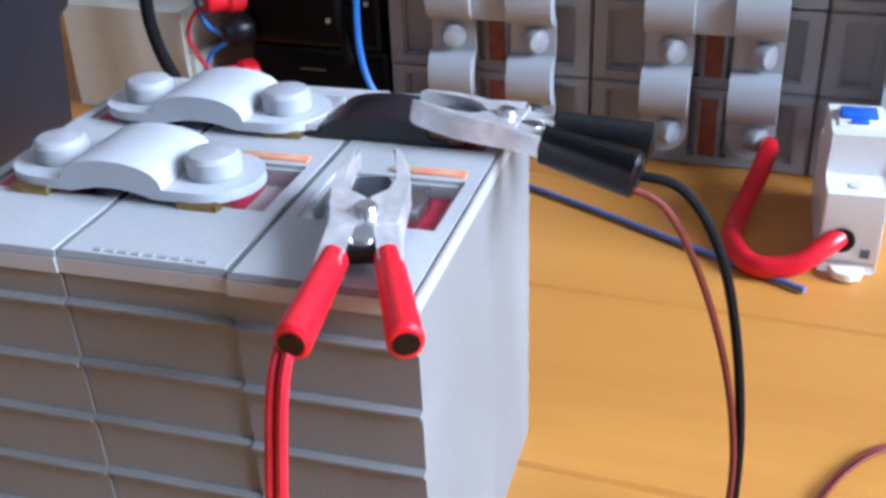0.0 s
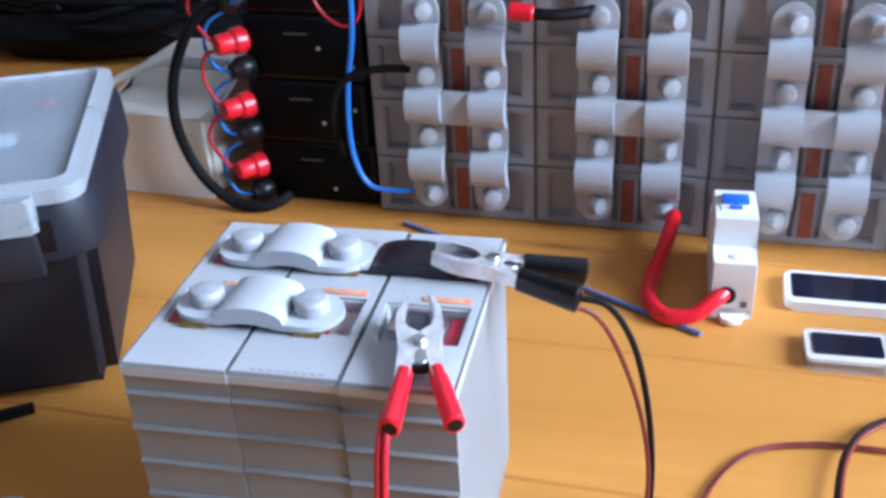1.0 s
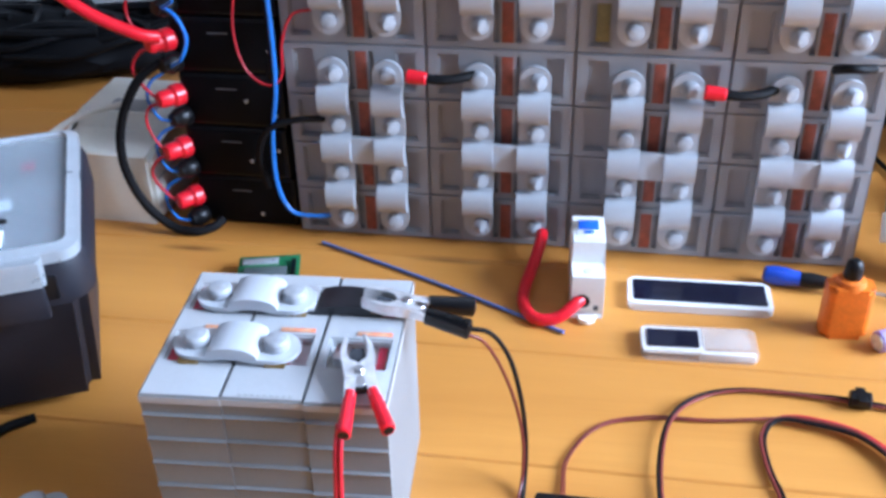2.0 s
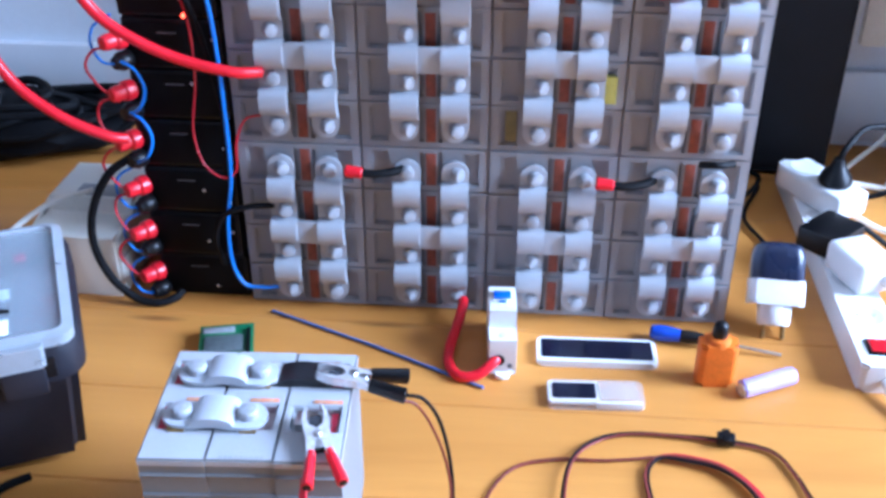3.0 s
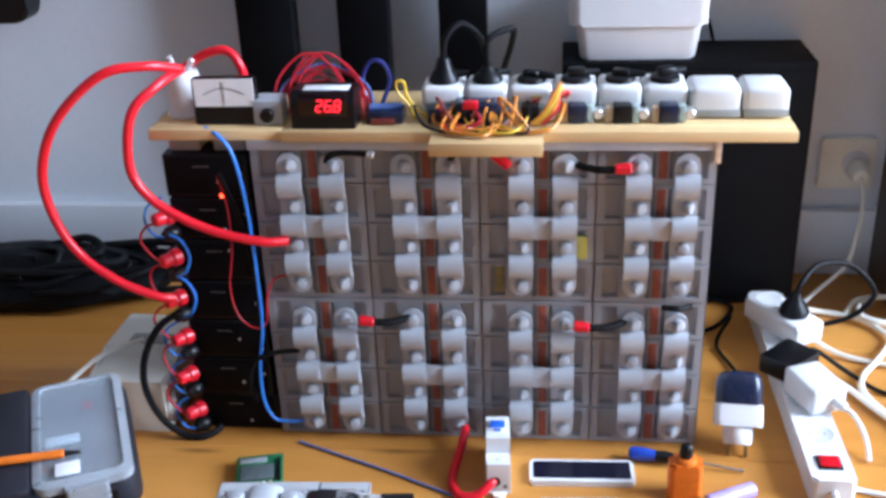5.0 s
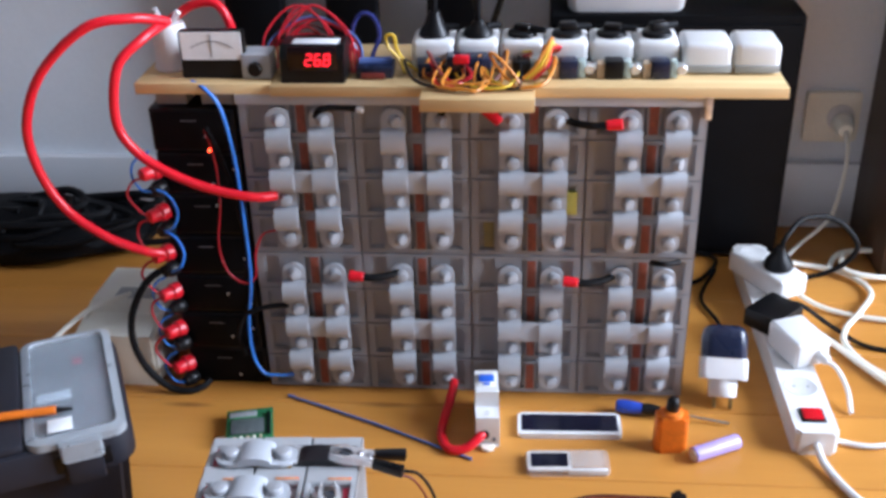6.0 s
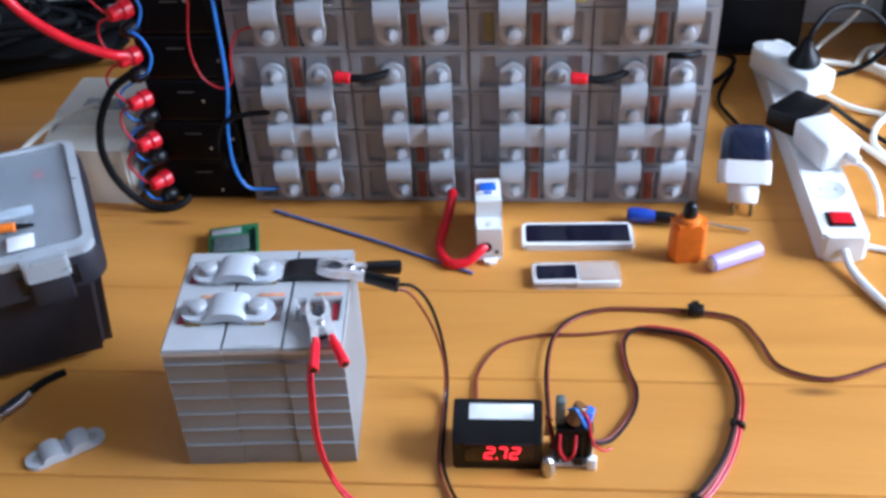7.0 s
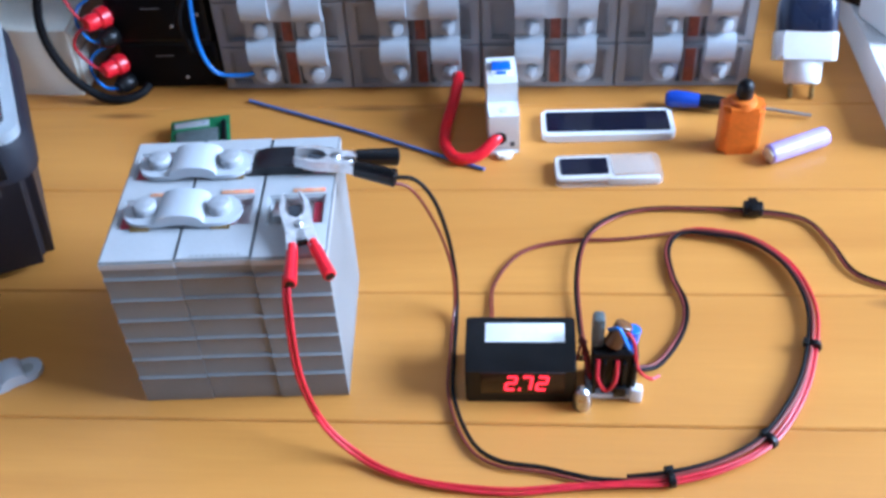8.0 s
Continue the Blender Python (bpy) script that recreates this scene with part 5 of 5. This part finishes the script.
part("cord", tube(((0, -0.026, -0.004), (0.002, -0.045, -0.03), (-0.004, -0.06, -0.08), (-0.02, -0.08, -0.12), (-0.06, -0.10, -0.150), (-0.09, -0.13, -0.160)), 0.0032, 8), CREAM, plug)

# ---- power strip on the floor to the right ----
ps = thing("floor_power_strip", "long white power strip with plugs and a red rocker switch", "power strip", at=(0.6225, -0.101, 0), turn=0.0)
part("body", slab(rounded(-0.0215, 0.025, 0.0, 0.43, 0.006), 0.0, 0.030, bevel=0.003), WHITE, ps)
part("switch_frame", box(-0.0115, 0.0150, 0.0185, 0.0430, 0.0295, 0.0315, 0.0008), BLACK, ps)
part("switch", box(-0.0090, 0.0125, 0.0210, 0.0405, 0.031, 0.0345, 0.002), SWITCH_RED, ps, "red rocker switch")
for y in (0.085, 0.150, 0.215, 0.280, 0.345):
    s = part("socket", lathe([(0.0195, 0.0300), (0.0185, 0.0306), (0.0180, 0.0303), (0.002, 0.0303)], 24, pose(0.001, y, 0)), SOCKET_DARK, ps)
    for d in (-0.008, 0.008):
        part("contact", cyl((0.001 + d, y, 0.0300), (0.001 + d, y, 0.0306), 0.0018, seg=10), GREY_TRIM, s)
a = thing("white_adapter", "white block plug in the floor power strip", "plug", at=(0.633, 0.052, 0.0302), turn=21)
part("body", box(-0.023, 0.023, -0.031, 0.031, 0.0, 0.034, 0.005, seg=3), WHITE, a)
part("nose", cyl((0.008, -0.029, 0.016), (0.014, -0.042, 0.012), 0.0075, 0.0055, 12, 0.001), WHITE, a)
part("cord", tube(((0.013, -0.040, 0.012), (0.020, -0.052, 0.006), (0.024, -0.070, -0.012), (0.016, -0.092, -0.0272)), 0.0028, 8), WHITE, a)
a = thing("black_adapter", "black angular plug in the floor power strip", "plug", at=(0.617, 0.118, 0.0302), turn=45)
part("body", box(-0.030, 0.030, -0.024, 0.024, 0.0, 0.026, 0.004), BLACK, a)
part("cord", tube(((0.025, 0.0, 0.015), (0.05, -0.005, 0.01), (0.075, -0.04, -0.018), (0.08, -0.09, -0.027), (0.12, -0.14, -0.027), (0.20, -0.16, -0.027)), 0.003, 8), CABLE, a)
a = thing("white_adapter", "white block adapter with a round black plug on top", "plug", at=(0.628, 0.224, 0.0302), turn=31)
part("body", box(-0.0235, 0.0235, -0.052, 0.050, 0.0, 0.030, 0.005, seg=3), WHITE, a)
part("socket_well", lathe([(0.0185, 0.0300), (0.0178, 0.0306), (0.0170, 0.0303), (0.002, 0.0303)], 24, pose(0, 0.028, 0)), SOCKET_DARK, a)
bp = part("black_plug", lathe([(0.018, 0.030), (0.0195, 0.034), (0.017, 0.042), (0.009, 0.052), (0.006, 0.062)], 20, pose(0.001, -0.018, 0)), BLACK, a, "round black plug")
part("cord", tube(((0.001, -0.018, 0.058), (0.010, -0.018, 0.075), (0.050, -0.006, 0.085), (0.105, -0.010, 0.070), (0.130, -0.030, 0.030), (0.100, -0.010, -0.010), (0.040, 0.030, -0.0262)), 0.0036, 8), CABLE, bp)
rr = random.Random(11)
for pts, mat_c, r, lab in (
        (((0.624, -0.101, 0.014), (0.630, -0.130, 0.006), (0.655, -0.183, 0.0045), (0.70, -0.215, 0.0045), (0.78, -0.24, 0.0045)), WHITE, 0.0044, "white mains cord leaving the power strip"),
        (((0.636, -0.085, 0.012), (0.655, -0.081, 0.004), (0.69, -0.088, 0.004), (0.75, -0.07, 0.004)), WHITE, 0.003, "thin white cord across the floor"),
        (((0.655, 0.235, 0.02), (0.70, 0.20, 0.006), (0.76, 0.175, 0.005), (0.83, 0.17, 0.005)), CREAM, 0.0036, "cream cord across the floor"),
        (((0.66, 0.30, 0.02), (0.70, 0.315, 0.006), (0.75, 0.295, 0.006), (0.775, 0.245, 0.006), (0.750, 0.19, 0.010), (0.715, 0.14, 0.008), (0.71, 0.10, 0.006), (0.735, 0.05, 0.005), (0.80, 0.0, 0.005)), CREAM, 0.004, "cream cord in a loose loop"),
        (((0.66, 0.16, 0.006), (0.69, 0.12, 0.006), (0.715, 0.07, 0.006), (0.745, 0.02, 0.006), (0.80, -0.03, 0.006)), CREAM, 0.004, "cream cord along the power strip"),
        (((0.73, 0.30, 0.006), (0.76, 0.345, 0.010), (0.82, 0.35, 0.010), (0.85, 0.30, 0.010), (0.80, 0.275, 0.010), (0.75, 0.29, 0.014), (0.77, 0.335, 0.018), (0.84, 0.335, 0.018)), CREAM, 0.004, "coiled cream cord by the wall"),
        (((0.575, 0.30, 0.004), (0.545, 0.22, 0.004), (0.560, 0.15, 0.004), (0.54, 0.09, 0.004), (0.552, 0.05, 0.008)), CABLE, 0.0025, "thin black cord behind the adapter"),
        (((0.505, 0.25, 0.004), (0.55, 0.27, 0.004), (0.58, 0.33, 0.004), (0.54, 0.36, 0.004)), CABLE, 0.003, "black cord beside the speaker")):
    c = thing("floor_cord", lab, "cable", group="cords on the floor")
    part("cord", tube(pts, r, 8), mat_c, c)
wc = thing("hanging_cable", "thin dark cord hanging down the wall", "cable")
part("cord", tube(((0.505, 0.462, 0.60), (0.512, 0.464, 0.45), (0.54, 0.463, 0.38), (0.56, 0.46, 0.30)), 0.0022, 6), CABLE, wc)
cab = thing("wooden_cabinet", "dark brown stained wooden cabinet standing against the wall", "cabinet", at=(0.80, 0.29, 0))
part("side_panel", box(0.0, 0.022, 0.0, 0.162, 0.0, 1.15, 0.002), DARK_WOOD, cab)
part("side_panel", box(0.478, 0.50, 0.0, 0.162, 0.0, 1.15, 0.002), DARK_WOOD, cab)
part("top", box(-0.006, 0.506, -0.008, 0.162, 1.15, 1.172, 0.003), DARK_WOOD, cab)
part("plinth", box(0.0222, 0.4778, 0.018, 0.158, 0.0, 0.07, 0.001), DARK_WOOD, cab)
for x in (0.0235, 0.2508):
    door = part("door", box(x, x + 0.2257, -0.004, 0.016, 0.074, 1.146, 0.002), DARK_WOOD, cab)
    part("handle", cyl((x + (0.2 if x < 0.1 else 0.026), -0.024, 0.60), (x + (0.2 if x < 0.1 else 0.026), -0.004, 0.60), 0.012, 0.008, 16, 0.002), STEEL, door)

# ---- white power supply and black cables to the left ----
psu = thing("white_power_supply", "aged white power supply box with a grey panel", "power supply", at=(-0.236, -0.004, 0), turn=-2)
part("body", slab([(0.0, 0.0), (0.138, 0.0), (0.138, 0.085), (0.060, 0.085), (0.050, 0.072), (0.0, 0.070)], 0, 0.100, "yz", bevel=0.004), CREAM, psu)
part("panel", box(0.030, 0.080, 0.064, 0.088, 0.0845, 0.0862, 0.0006), GREY_TRIM, psu)
part("seam", box(-0.0006, 0.1006, 0.004, 0.134, 0.0425, 0.0435), GREY_TRIM, psu)
part("cord", tube(((0.06, 0.05, 0.10), (0.02, 0.03, 0.092), (-0.01, 0.0, 0.075), (-0.04, -0.03, 0.05)), 0.0032, 8), CREAM, psu)
for k in range(26):
    c = thing("black_cable_coil", "loose coil of black cable piled by the wall", "cable", group="cable pile")
    cx, cy = rr.uniform(-0.52, -0.28), rr.uniform(0.31, 0.40)
    rx, ry = rr.uniform(0.06, 0.13), rr.uniform(0.025, 0.05)
    ph, z0 = rr.uniform(0, 6.28), 0.005 + 0.0023 * k
    n = 9
    pts = [(cx + rx * math.cos(ph + 6.1 * j / n) * rr.uniform(0.85, 1.1), cy + ry * math.sin(ph + 6.1 * j / n), z0 + rr.uniform(0, 0.012) + 0.012 * math.sin(ph + j)) for j in range(n + 1)]
    pts = [(x, min(y, 0.445), max(z, 0.005)) for x, y, z in pts]
    part("cable", tube(pts, rr.uniform(0.004, 0.0065), 7, 5), CABLE, c)
# Dark lump added to fill out the cable pile, not a real bag.
bag = thing("dark_pile_filler", "dark filler mass added to the cable pile by the wall", "bag", at=(-0.46, 0.345, 0))
bm = bmesh.new()
bmesh.ops.create_icosphere(bm, subdivisions=4, radius=1.0)
for v in bm.verts:
    f = 1 + 0.14 * noise.noise(v.co * 2.3) + 0.05 * noise.noise(v.co * 7)
    v.co = Vector((v.co.x * 0.20 * f, v.co.y * 0.085 * f, max(0.0, 0.030 + v.co.z * 0.042 * f)))
part("body", bm, BLACK_MATT, bag)
# Tube added for detail on the filler lump.
part("strap", tube(((-0.14, -0.03, 0.066), (-0.06, -0.062, 0.070), (0.04, -0.066, 0.068), (0.13, -0.04, 0.064)), 0.006, 8), CABLE, bag, "black tube added across the filler mass")

# ---- floorboards ----
floor = tagged(new("floor", finish(box(-3.0, 3.5, -4.1, 0.57, -0.06, -0.012), "floor", FLOOR)), "varnished orange pine floorboards", "floor", kind="structure")
rb = random.Random(3)
edges = [-0.0305 + 0.1253 * k for k in range(4)]
ys = [-0.0305 - 0.1235 * k for k in range(33)][::-1] + edges[1:]
for y0, y1 in zip(ys, ys[1:]):
    joint = rb.uniform(1.1, 2.8) * rb.choice((-1, 1))
    for a, b in ((-2.9, joint), (joint, 3.4)):
        part("plank", box(a + 0.0004, b - 0.0004, y0 + 0.0003, min(y1, 0.469) - 0.0003, -0.013, rb.uniform(-0.0004, 0.0), 0.0014, seg=1), FLOOR, floor)
